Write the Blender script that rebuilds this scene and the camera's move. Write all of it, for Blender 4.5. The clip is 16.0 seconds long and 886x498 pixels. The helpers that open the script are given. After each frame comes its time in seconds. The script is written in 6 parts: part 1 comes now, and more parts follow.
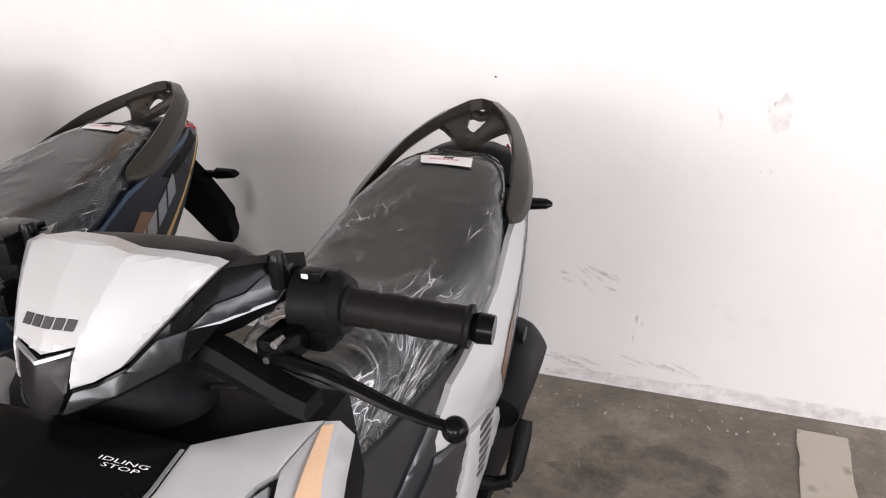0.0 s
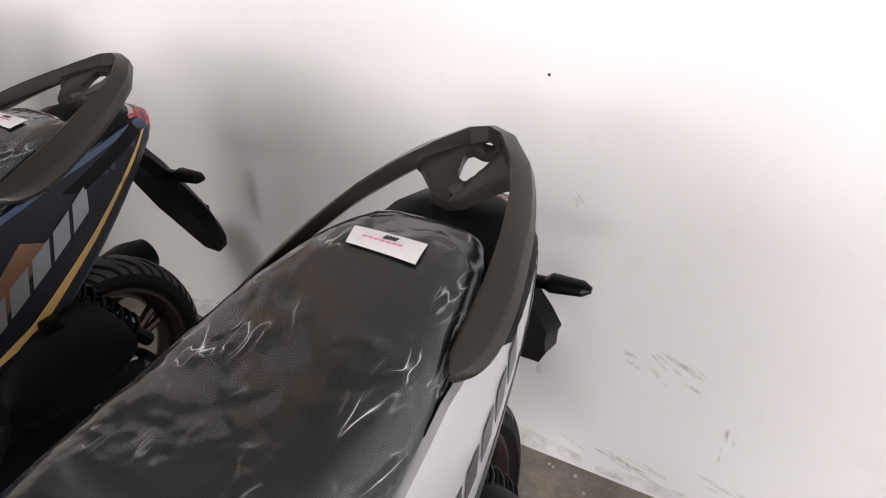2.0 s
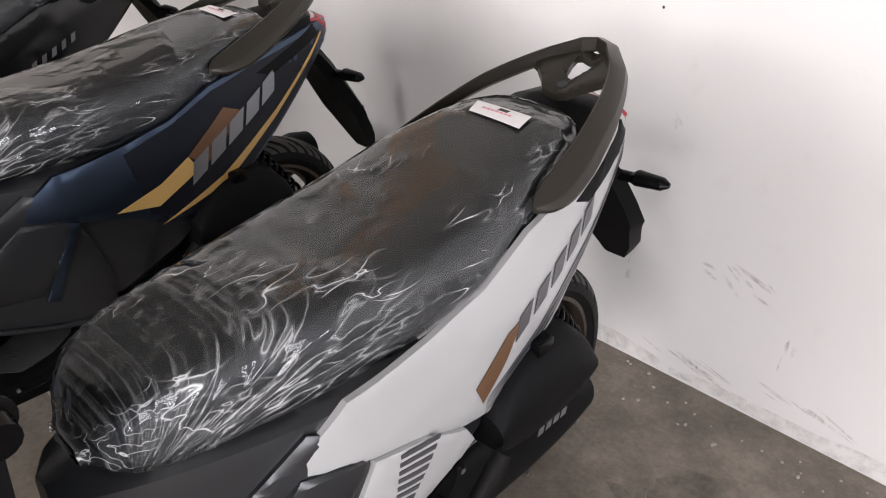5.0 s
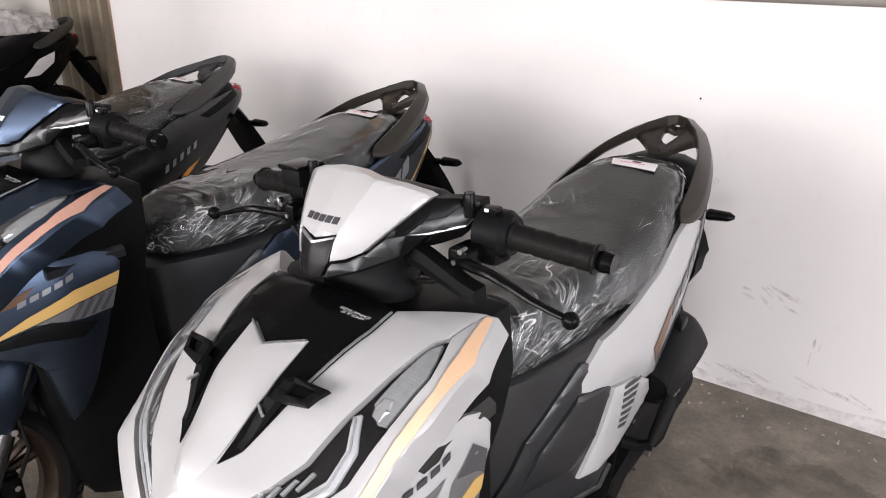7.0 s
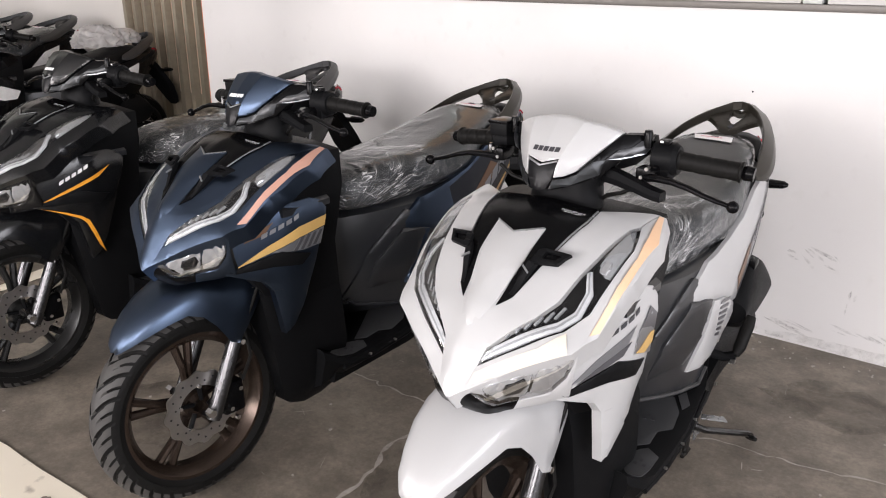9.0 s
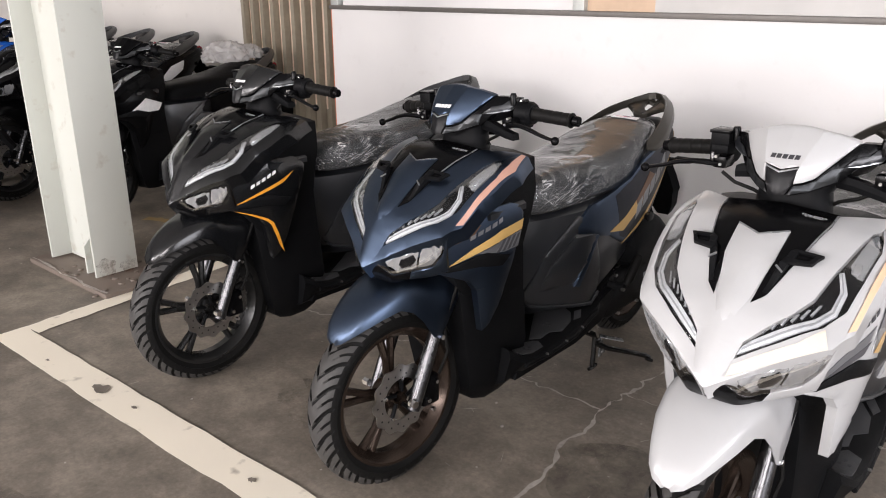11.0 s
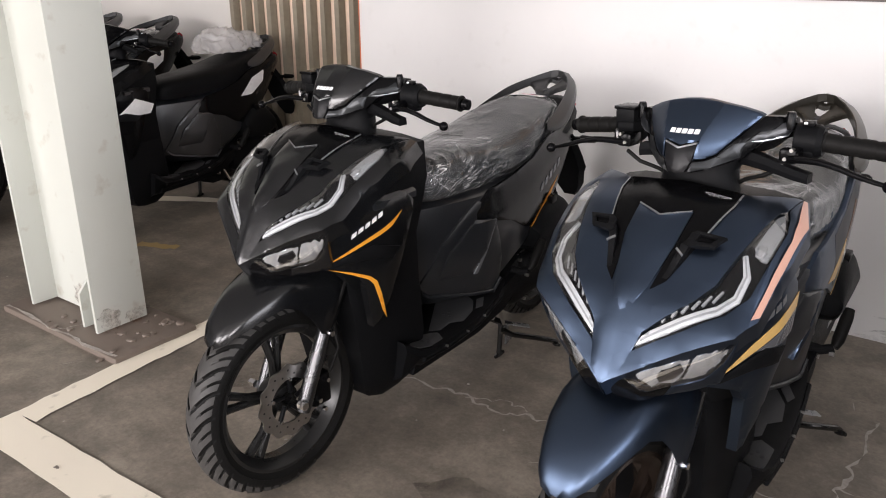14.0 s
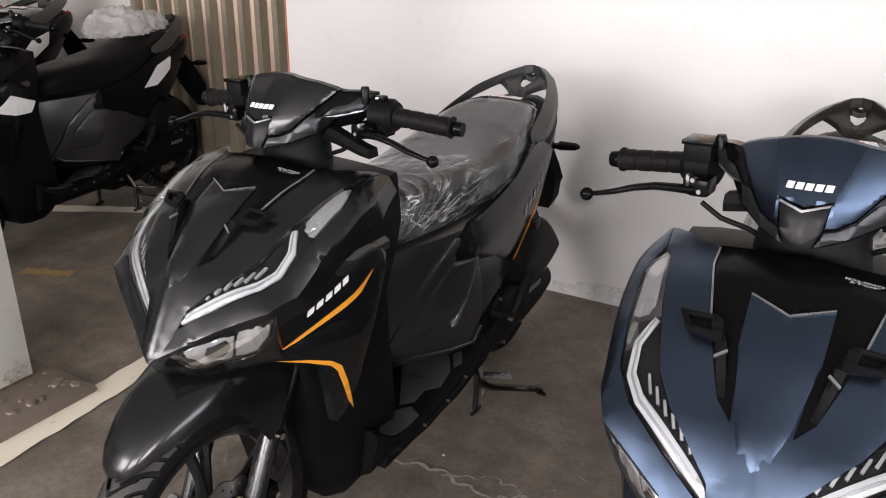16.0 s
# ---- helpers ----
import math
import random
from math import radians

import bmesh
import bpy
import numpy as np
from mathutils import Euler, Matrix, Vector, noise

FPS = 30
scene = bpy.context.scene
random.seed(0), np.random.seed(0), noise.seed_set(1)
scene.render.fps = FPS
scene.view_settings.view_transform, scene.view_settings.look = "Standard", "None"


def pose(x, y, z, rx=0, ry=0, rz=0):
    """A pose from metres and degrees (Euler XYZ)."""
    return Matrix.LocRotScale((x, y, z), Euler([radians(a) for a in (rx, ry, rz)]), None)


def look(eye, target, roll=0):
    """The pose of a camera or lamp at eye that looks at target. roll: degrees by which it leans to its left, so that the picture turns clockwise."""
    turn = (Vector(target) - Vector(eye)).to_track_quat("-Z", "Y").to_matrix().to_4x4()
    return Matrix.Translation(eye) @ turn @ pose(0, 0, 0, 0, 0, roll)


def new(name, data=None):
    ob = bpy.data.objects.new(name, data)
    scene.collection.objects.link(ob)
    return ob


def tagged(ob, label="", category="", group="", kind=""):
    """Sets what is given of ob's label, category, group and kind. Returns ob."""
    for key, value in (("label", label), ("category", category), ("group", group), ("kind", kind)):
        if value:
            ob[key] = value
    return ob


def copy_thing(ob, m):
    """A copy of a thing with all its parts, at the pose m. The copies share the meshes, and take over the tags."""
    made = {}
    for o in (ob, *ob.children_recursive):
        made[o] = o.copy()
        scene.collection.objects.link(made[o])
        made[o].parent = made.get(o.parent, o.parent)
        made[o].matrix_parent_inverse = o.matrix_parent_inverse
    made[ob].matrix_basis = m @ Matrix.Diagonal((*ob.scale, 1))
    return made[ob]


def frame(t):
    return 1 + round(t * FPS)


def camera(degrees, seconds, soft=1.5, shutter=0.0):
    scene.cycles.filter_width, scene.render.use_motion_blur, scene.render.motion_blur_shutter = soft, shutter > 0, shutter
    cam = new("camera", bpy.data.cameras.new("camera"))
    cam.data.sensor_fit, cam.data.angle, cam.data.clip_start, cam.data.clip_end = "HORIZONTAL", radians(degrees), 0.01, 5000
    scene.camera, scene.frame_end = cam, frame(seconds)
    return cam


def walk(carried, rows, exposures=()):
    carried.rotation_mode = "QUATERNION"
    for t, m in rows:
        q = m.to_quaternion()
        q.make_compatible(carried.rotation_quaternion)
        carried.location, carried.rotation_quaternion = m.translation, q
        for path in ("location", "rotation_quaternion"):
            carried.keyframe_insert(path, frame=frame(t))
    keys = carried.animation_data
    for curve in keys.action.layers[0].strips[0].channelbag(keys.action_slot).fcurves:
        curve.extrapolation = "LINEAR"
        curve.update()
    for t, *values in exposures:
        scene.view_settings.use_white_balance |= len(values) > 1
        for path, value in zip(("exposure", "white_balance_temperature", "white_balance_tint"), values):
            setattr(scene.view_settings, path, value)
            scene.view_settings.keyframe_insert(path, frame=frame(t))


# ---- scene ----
# camera and walk
cam = camera(59.4, 16.0, 1.05)
PATH = [
    (0, (0.15, 0.206, 1.262), (-0.47, 1.938, 0.479), -1.2),
    (0.5, (0.25, 0.422, 1.264), (-0.5, 2.098, 0.471), -1.3),
    (1, (0.259, 0.596, 1.263), (-0.566, 2.215, 0.427), -1.3),
    (1.5, (0.189, 0.805, 1.262), (-0.672, 2.377, 0.374), -1.1),
    (2, (0.171, 0.923, 1.264), (-0.777, 2.407, 0.316), -1.0),
    (2.5, (0.22, 1.055, 1.263), (-0.886, 2.38, 0.252), -1.8),
    (3, (0.286, 1.156, 1.252), (-0.949, 2.331, 0.207), -2.5),
    (3.5, (0.315, 1.139, 1.255), (-0.976, 2.251, 0.209), -3.0),
    (3.7, (0.327, 1.094, 1.266), (-0.968, 2.206, 0.224), -3.1),
    (5.8, (0.414, 0.357, 1.266), (-0.662, 1.808, 0.408), 0.6),
    (5.9, (0.395, 0.311, 1.254), (-0.676, 1.795, 0.446), 0.6),
    (6, (0.372, 0.282, 1.267), (-0.701, 1.75, 0.433), 0.5),
    (6.5, (0.283, 0.094, 1.28), (-0.794, 1.581, 0.488), 0.4),
    (7, (0.333, -0.025, 1.292), (-0.778, 1.465, 0.555), 0.1),
    (7.4, (0.415, -0.133, 1.298), (-0.722, 1.344, 0.574), -0.1),
    (7.5, (0.435, -0.166, 1.297), (-0.711, 1.313, 0.591), 0.0),
    (8, (0.433, -0.29, 1.298), (-0.723, 1.189, 0.608), -0.1),
    (8.5, (0.343, -0.48, 1.282), (-0.789, 1.019, 0.594), 0.0),
    (9, (0.333, -0.601, 1.282), (-0.78, 0.913, 0.595), 0.1),
    (9.5, (0.391, -0.739, 1.286), (-0.736, 0.769, 0.612), 0.2),
    (10, (0.378, -0.866, 1.294), (-0.792, 0.618, 0.639), 0.1),
    (10.2, (0.332, -0.912, 1.29), (-0.855, 0.561, 0.642), 0.1),
    (12.3, (-0.232, -0.892, 1.284), (-1.474, 0.529, 0.622), -0.5),
    (12.5, (-0.3, -0.887, 1.281), (-1.52, 0.552, 0.616), -0.5),
    (13, (-0.52, -0.911, 1.279), (-1.682, 0.574, 0.611), -0.4),
    (13.5, (-0.627, -0.88, 1.276), (-1.75, 0.629, 0.597), -0.3),
    (14, (-0.746, -0.723, 1.265), (-1.847, 0.796, 0.572), -0.1),
    (14.5, (-0.836, -0.615, 1.269), (-1.91, 0.916, 0.56), -0.1),
    (15, (-0.971, -0.524, 1.265), (-1.989, 1.034, 0.534), 0.1),
    (15.5, (-1.099, -0.463, 1.269), (-2.056, 1.127, 0.524), 0.3),
    (16, (-1.14, -0.38, 1.265), (-2.052, 1.233, 0.512), 0.8),
]
walk(cam, [(t, look(eye, target, roll)) for t, eye, target, roll in PATH], [(0.0, 0.0, 6500, 17), (16.0, 0.0, 6500, 17)])

# world, lamps, exposure
world = bpy.data.worlds.new("sky")
scene.world = world
world.use_nodes = True
wn = world.node_tree.nodes
sky = wn.new("ShaderNodeTexSky")
sky.sky_type, sky.sun_disc = "NISHITA", False
sky.sun_elevation, sky.sun_rotation = radians(48), radians(200)
world.node_tree.links.new(sky.outputs[0], wn["Background"].inputs[0])
wn["Background"].inputs[1].default_value = 0.12


def area(name, m, sx, sy, watts, color):
    lamp = bpy.data.lights.new(name, "AREA")
    lamp.shape, lamp.size, lamp.size_y, lamp.energy, lamp.color = "RECTANGLE", sx, sy, watts, color
    ob = new(name, lamp)
    ob.matrix_world = m
    return ob


# added lamps: daylight from assumed, unseen front and end openings of the hall
area("daylight_front", look((-2.2, -6.4, 1.95), (-1.6, 2.0, 1.0)), 3.4, 1.9, 360, (1.0, 0.975, 0.94))
area("daylight_front_left", look((-6.8, -6.4, 1.95), (-6.0, 2.0, 1.0)), 3.0, 1.9, 320, (1.0, 0.975, 0.94))
area("daylight_front_right", look((2.6, -6.4, 1.95), (2.2, 2.0, 1.0)), 3.0, 1.9, 400, (1.0, 0.975, 0.94))
area("daylight_end", look((6.9, -1.4, 1.8), (0.0, -0.4, 0.9)), 6.4, 2.6, 420, (0.96, 0.98, 1.0))
sun = new("sun", bpy.data.lights.new("sun", "SUN"))
sun.data.energy, sun.data.angle, sun.data.color = 2.0, radians(0.53), (1.0, 0.95, 0.88)
sun.matrix_world = look((-4, -14, 20), (0, 0, 0))


# materials
def nodes_of(m):
    m.use_nodes = True
    nt = m.node_tree
    return nt, nt.nodes["Principled BSDF"]


def mat(name, color, rough=0.5, metal=0.0, vary=0.12, grain=60.0, bump=0.0, coat=0.0, spec=0.5, rvary=0.12):
    """Paint, plastic, rubber or metal with grain and blotches at two scales."""
    m = bpy.data.materials.new(name)
    nt, bs = nodes_of(m)
    L, N = nt.links.new, nt.nodes.new
    tc = N("ShaderNodeTexCoord")
    big, small = N("ShaderNodeTexNoise"), N("ShaderNodeTexNoise")
    big.inputs["Scale"].default_value, big.inputs["Detail"].default_value = 7.0, 4.0
    small.inputs["Scale"].default_value, small.inputs["Detail"].default_value = grain, 3.0
    L(tc.outputs["Object"], big.inputs["Vector"])
    L(tc.outputs["Object"], small.inputs["Vector"])
    mix = N("ShaderNodeMix")
    mix.data_type = "FLOAT"
    mix.inputs[0].default_value = 0.45
    L(big.outputs[0], mix.inputs[2])
    L(small.outputs[0], mix.inputs[3])
    ramp = N("ShaderNodeValToRGB")
    ramp.color_ramp.elements[0].position, ramp.color_ramp.elements[1].position = 0.3, 0.7
    ramp.color_ramp.elements[0].color = (*[c * (1 - vary) for c in color], 1)
    ramp.color_ramp.elements[1].color = (*[min(1, c * (1 + vary)) for c in color], 1)
    L(mix.outputs[0], ramp.inputs[0])
    L(ramp.outputs[0], bs.inputs["Base Color"])
    mr = N("ShaderNodeMapRange")
    mr.inputs["From Min"].default_value, mr.inputs["From Max"].default_value = 0.3, 0.7
    mr.inputs["To Min"].default_value, mr.inputs["To Max"].default_value = max(0.02, rough - rvary * rough), min(1, rough + rvary * rough)
    L(big.outputs[0], mr.inputs["Value"])
    L(mr.outputs[0], bs.inputs["Roughness"])
    bs.inputs["Metallic"].default_value = metal
    bs.inputs["Specular IOR Level"].default_value = spec
    bs.inputs["Coat Weight"].default_value = coat
    bs.inputs["Coat Roughness"].default_value = 0.06
    if bump:
        b = N("ShaderNodeBump")
        b.inputs["Strength"].default_value, b.inputs["Distance"].default_value = bump, 0.002
        L(small.outputs[0], b.inputs["Height"])
        L(b.outputs[0], bs.inputs["Normal"])
    return m


def concrete_floor():
    m = bpy.data.materials.new("worn_concrete")
    nt, bs = nodes_of(m)
    L, N = nt.links.new, nt.nodes.new
    tc = N("ShaderNodeTexCoord")
    out = []
    for scale, detail, rough in ((1.9, 9, 0.66), (8.5, 10, 0.72), (70.0, 8, 0.75)):
        n = N("ShaderNodeTexNoise")
        n.inputs["Scale"].default_value, n.inputs["Detail"].default_value, n.inputs["Roughness"].default_value = scale, detail, rough
        L(tc.outputs["Object"], n.inputs["Vector"])
        out.append(n)
    a, b = N("ShaderNodeMath"), N("ShaderNodeMath")
    a.operation = b.operation = "MULTIPLY_ADD"
    a.inputs[1].default_value, b.inputs[1].default_value = 0.45, 0.38
    L(out[0].outputs[0], a.inputs[0])
    L(out[1].outputs[0], b.inputs[0])
    L(b.outputs[0], a.inputs[2])
    c = N("ShaderNodeMath")
    c.operation = "MULTIPLY"
    c.inputs[1].default_value = 0.23
    L(out[2].outputs[0], c.inputs[0])
    L(c.outputs[0], b.inputs[2])
    ramp = N("ShaderNodeValToRGB")
    e = ramp.color_ramp.elements
    e[0].position, e[0].color = 0.40, (0.080, 0.069, 0.056, 1)
    e[1].position, e[1].color = 0.66, (0.31, 0.268, 0.218, 1)
    mid = e.new(0.52)
    mid.color = (0.165, 0.141, 0.114, 1)
    L(a.outputs[0], ramp.inputs[0])
    L(ramp.outputs[0], bs.inputs["Base Color"])
    mr = N("ShaderNodeMapRange")
    mr.inputs["To Min"].default_value, mr.inputs["To Max"].default_value = 0.42, 0.78
    L(out[1].outputs[0], mr.inputs["Value"])
    L(mr.outputs[0], bs.inputs["Roughness"])
    bp = N("ShaderNodeBump")
    bp.inputs["Strength"].default_value, bp.inputs["Distance"].default_value = 0.25, 0.004
    L(out[2].outputs[0], bp.inputs["Height"])
    L(bp.outputs[0], bs.inputs["Normal"])
    return m


def plaster(name, color, dirt, low=0.5):
    """White wall paint with faint stains, more scuffs in the lowest band."""
    m = bpy.data.materials.new(name)
    nt, bs = nodes_of(m)
    L, N = nt.links.new, nt.nodes.new
    tc = N("ShaderNodeTexCoord")
    n1, n2, n3 = N("ShaderNodeTexNoise"), N("ShaderNodeTexNoise"), N("ShaderNodeTexNoise")
    for n, sc, d in ((n1, 1.3, 5), (n2, 14.0, 7), (n3, 160.0, 3)):
        n.inputs["Scale"].default_value, n.inputs["Detail"].default_value = sc, d
        L(tc.outputs["Object"], n.inputs["Vector"])
    ramp = N("ShaderNodeValToRGB")
    ramp.color_ramp.elements[0].position, ramp.color_ramp.elements[1].position = 0.62, 0.8
    ramp.color_ramp.elements[0].color, ramp.color_ramp.elements[1].color = (0, 0, 0, 1), (1, 1, 1, 1)
    L(n2.outputs[0], ramp.inputs[0])
    mx = N("ShaderNodeMix")
    mx.data_type = "RGBA"
    mx.inputs[6].default_value, mx.inputs[7].default_value = (*color, 1), (*dirt, 1)
    f = N("ShaderNodeMath")
    f.operation = "MULTIPLY"
    f.inputs[1].default_value = low
    L(ramp.outputs[0], f.inputs[0])
    L(f.outputs[0], mx.inputs[0])
    mx2 = N("ShaderNodeMix")
    mx2.data_type = "RGBA"
    mx2.blend_type = "MULTIPLY"
    mx2.inputs[0].default_value = 0.2
    L(mx.outputs[2], mx2.inputs[6])
    L(n1.outputs[0], mx2.inputs[7])
    L(mx2.outputs[2], bs.inputs["Base Color"])
    bs.inputs["Roughness"].default_value = 0.55
    bp = N("ShaderNodeBump")
    bp.inputs["Strength"].default_value, bp.inputs["Distance"].default_value = 0.15, 0.002
    L(n3.outputs[0], bp.inputs["Height"])
    L(bp.outputs[0], bs.inputs["Normal"])
    return m


def film():
    """Clear plastic wrap: see-through, with gloss and painted glints along stretched creases, smooth patches between.
    """
    m = bpy.data.materials.new("clear_plastic_wrap")
    nt, bs = nodes_of(m)
    L, N = nt.links.new, nt.nodes.new
    tc, mp = N("ShaderNodeTexCoord"), N("ShaderNodeMapping")
    mp.inputs["Rotation"].default_value = (radians(-20), radians(15), radians(28))
    mp.inputs["Scale"].default_value = (1.0, 0.24, 1.0)

    def math_node(op, a, b=None, c=None, clamp=False):
        n = N("ShaderNodeMath")
        n.operation, n.use_clamp = op, clamp
        for i, v in enumerate((a, b, c)):
            if v is None:
                continue
            if isinstance(v, (int, float)):
                n.inputs[i].default_value = v
            else:
                L(v, n.inputs[i])
        return n.outputs[0]

    # the film is pulled about: warp the place before looking up its facets
    warp, wmix = N("ShaderNodeTexNoise"), N("ShaderNodeVectorMath")
    warp.inputs["Scale"].default_value, warp.inputs["Detail"].default_value = 9.0, 2.0
    L(tc.outputs["Object"], warp.inputs["Vector"])
    wmix.operation = "MULTIPLY_ADD"
    wmix.inputs[1].default_value = (0.03, 0.03, 0.03)
    L(warp.outputs["Color"], wmix.inputs[0])
    L(tc.outputs["Object"], wmix.inputs[2])
    L(wmix.outputs[0], mp.inputs["Vector"])

    def facets(scale, feature):
        n = N("ShaderNodeTexVoronoi")
        n.feature = feature
        n.inputs["Scale"].default_value = scale
        L(mp.outputs[0], n.inputs["Vector"])
        return n.outputs["Distance"]

    patch = N("ShaderNodeTexNoise")
    patch.inputs["Scale"].default_value, patch.inputs["Detail"].default_value = 6.5, 3.0
    L(tc.outputs["Object"], patch.inputs["Vector"])
    where = N("ShaderNodeMapRange")
    where.inputs["From Min"].default_value, where.inputs["From Max"].default_value = 0.44, 0.62
    where.inputs["To Min"].default_value = 0.03
    spot, side_on = N("ShaderNodeSeparateXYZ"), N("ShaderNodeMapRange")
    L(tc.outputs["Object"], spot.inputs[0])
    side_on.inputs["From Min"].default_value, side_on.inputs["From Max"].default_value = 0.06, 0.13
    L(math_node("ABSOLUTE", spot.outputs[0]), side_on.inputs["Value"])
    nose, tail = N("ShaderNodeMapRange"), N("ShaderNodeMapRange")
    nose.inputs["From Min"].default_value, nose.inputs["From Max"].default_value = 0.78, 0.60
    tail.inputs["From Min"].default_value, tail.inputs["From Max"].default_value = 1.08, 1.24
    L(spot.outputs[1], nose.inputs["Value"])
    L(spot.outputs[1], tail.inputs["Value"])
    slack = math_node("MAXIMUM", side_on.outputs[0], math_node("MAXIMUM", nose.outputs[0], tail.outputs[0]))
    L(math_node("MULTIPLY_ADD", slack, 0.11, math_node("SUBTRACT", patch.outputs[0], 0.05)), where.inputs["Value"])
    h = math_node("MULTIPLY", facets(11.0, "SMOOTH_F1"), 0.6)
    h = math_node("MULTIPLY_ADD", facets(26.0, "F1"), 0.32, h)
    h = math_node("MULTIPLY", h, where.outputs[0])
    bp = N("ShaderNodeBump")
    bp.inputs["Strength"].default_value, bp.inputs["Distance"].default_value = 1.0, 0.011
    L(h, bp.inputs["Height"])
    gl, tr, mx, fr = N("ShaderNodeBsdfGlossy"), N("ShaderNodeBsdfTransparent"), N("ShaderNodeMixShader"), N("ShaderNodeFresnel")
    gl.inputs["Roughness"].default_value = 0.03
    gl.inputs["Color"].default_value = (0.96, 0.97, 0.98, 1)
    tr.inputs["Color"].default_value = (0.95, 0.955, 0.955, 1)
    fr.inputs["IOR"].default_value = 1.45
    L(bp.outputs[0], gl.inputs["Normal"])
    L(bp.outputs[0], fr.inputs["Normal"])
    L(math_node("MULTIPLY_ADD", fr.outputs[0], 1.1, 0.0, True), mx.inputs[0])
    # highlights painted as thin white lines along the creases, a faint haze between
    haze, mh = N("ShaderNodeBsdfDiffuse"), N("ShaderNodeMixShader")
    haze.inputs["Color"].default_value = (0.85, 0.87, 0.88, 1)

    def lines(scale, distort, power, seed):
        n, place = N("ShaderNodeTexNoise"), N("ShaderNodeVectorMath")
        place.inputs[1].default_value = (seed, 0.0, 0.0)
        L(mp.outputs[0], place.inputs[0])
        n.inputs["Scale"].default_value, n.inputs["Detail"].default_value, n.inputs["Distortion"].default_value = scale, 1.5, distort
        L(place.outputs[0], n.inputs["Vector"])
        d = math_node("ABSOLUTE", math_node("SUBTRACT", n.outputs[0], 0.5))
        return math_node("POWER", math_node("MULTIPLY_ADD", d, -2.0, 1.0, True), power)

    def strokes(scale, seed):
        n, place, r = N("ShaderNodeTexNoise"), N("ShaderNodeVectorMath"), N("ShaderNodeMapRange")
        place.inputs[1].default_value = (0.0, seed, 0.0)
        L(tc.outputs["Object"], place.inputs[0])
        n.inputs["Scale"].default_value, n.inputs["Detail"].default_value = scale, 1.0
        L(place.outputs[0], n.inputs["Vector"])
        r.inputs["From Min"].default_value, r.inputs["From Max"].default_value = 0.46, 0.60
        L(n.outputs[0], r.inputs["Value"])
        return r.outputs[0]

    painted_glint = math_node("MULTIPLY", lines(22.0, 0.1, 110.0, 0.0), strokes(11.0, 3.0))
    painted_glint = math_node("MAXIMUM", painted_glint, math_node("MULTIPLY", lines(50.0, 0.1, 70.0, 5.0), strokes(15.0, 8.0)))
    painted_glint = math_node("MULTIPLY", painted_glint, where.outputs[0])
    # film drawn together at the tucked nose corner: creases fan out over the side
    up, along = math_node("SUBTRACT", spot.outputs[2], 0.615), math_node("SUBTRACT", spot.outputs[1], 0.50)
    polar, fan, reach = N("ShaderNodeCombineXYZ"), N("ShaderNodeTexNoise"), N("ShaderNodeMapRange")
    far = math_node("SQRT", math_node("ADD", math_node("MULTIPLY", up, up), math_node("MULTIPLY", along, along)))
    L(math_node("MULTIPLY", math_node("ARCTAN2", up, along), 9.0), polar.inputs[0])
    L(math_node("MULTIPLY", far, 6.0), polar.inputs[1])
    fan.inputs["Scale"].default_value, fan.inputs["Detail"].default_value, fan.inputs["Distortion"].default_value = 1.6, 2.5, 0.25
    L(polar.outputs[0], fan.inputs["Vector"])
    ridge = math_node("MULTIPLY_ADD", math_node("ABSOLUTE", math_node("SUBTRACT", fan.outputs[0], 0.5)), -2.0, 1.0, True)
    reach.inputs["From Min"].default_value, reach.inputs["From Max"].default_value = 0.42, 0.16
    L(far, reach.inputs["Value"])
    # glints of the fanned creases, painted white as well
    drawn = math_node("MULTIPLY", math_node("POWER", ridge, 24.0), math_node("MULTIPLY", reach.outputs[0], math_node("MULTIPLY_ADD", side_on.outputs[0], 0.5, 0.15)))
    painted_glint = math_node("MAXIMUM", painted_glint, drawn)
    L(math_node("MULTIPLY_ADD", patch.outputs[0], 0.012, math_node("MULTIPLY", painted_glint, 1.0)), mh.inputs[0])
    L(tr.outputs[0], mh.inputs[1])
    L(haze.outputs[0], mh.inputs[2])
    L(mh.outputs[0], mx.inputs[1])
    L(gl.outputs[0], mx.inputs[2])
    L(mx.outputs[0], nt.nodes["Material Output"].inputs["Surface"])
    return m


def stain(name, color, cover, scale):
    """A thin smear that lets the paint below show through its gaps."""
    m = bpy.data.materials.new(name)
    nt, bs = nodes_of(m)
    L, N = nt.links.new, nt.nodes.new
    tc, n1, mr, tr, mx = N("ShaderNodeTexCoord"), N("ShaderNodeTexNoise"), N("ShaderNodeMapRange"), N("ShaderNodeBsdfTransparent"), N("ShaderNodeMixShader")
    n1.inputs["Scale"].default_value, n1.inputs["Detail"].default_value, n1.inputs["Roughness"].default_value = scale, 6.0, 0.7
    mr.inputs["From Min"].default_value, mr.inputs["From Max"].default_value, mr.inputs["To Max"].default_value = 0.40, 0.68, cover
    L(tc.outputs["Object"], n1.inputs["Vector"])
    L(n1.outputs[0], mr.inputs["Value"])
    bs.inputs["Base Color"].default_value, bs.inputs["Roughness"].default_value = (*color, 1), 0.8
    L(mr.outputs[0], mx.inputs[0])
    L(tr.outputs[0], mx.inputs[1])
    L(bs.outputs[0], mx.inputs[2])
    L(mx.outputs[0], nt.nodes["Material Output"].inputs["Surface"])
    return m


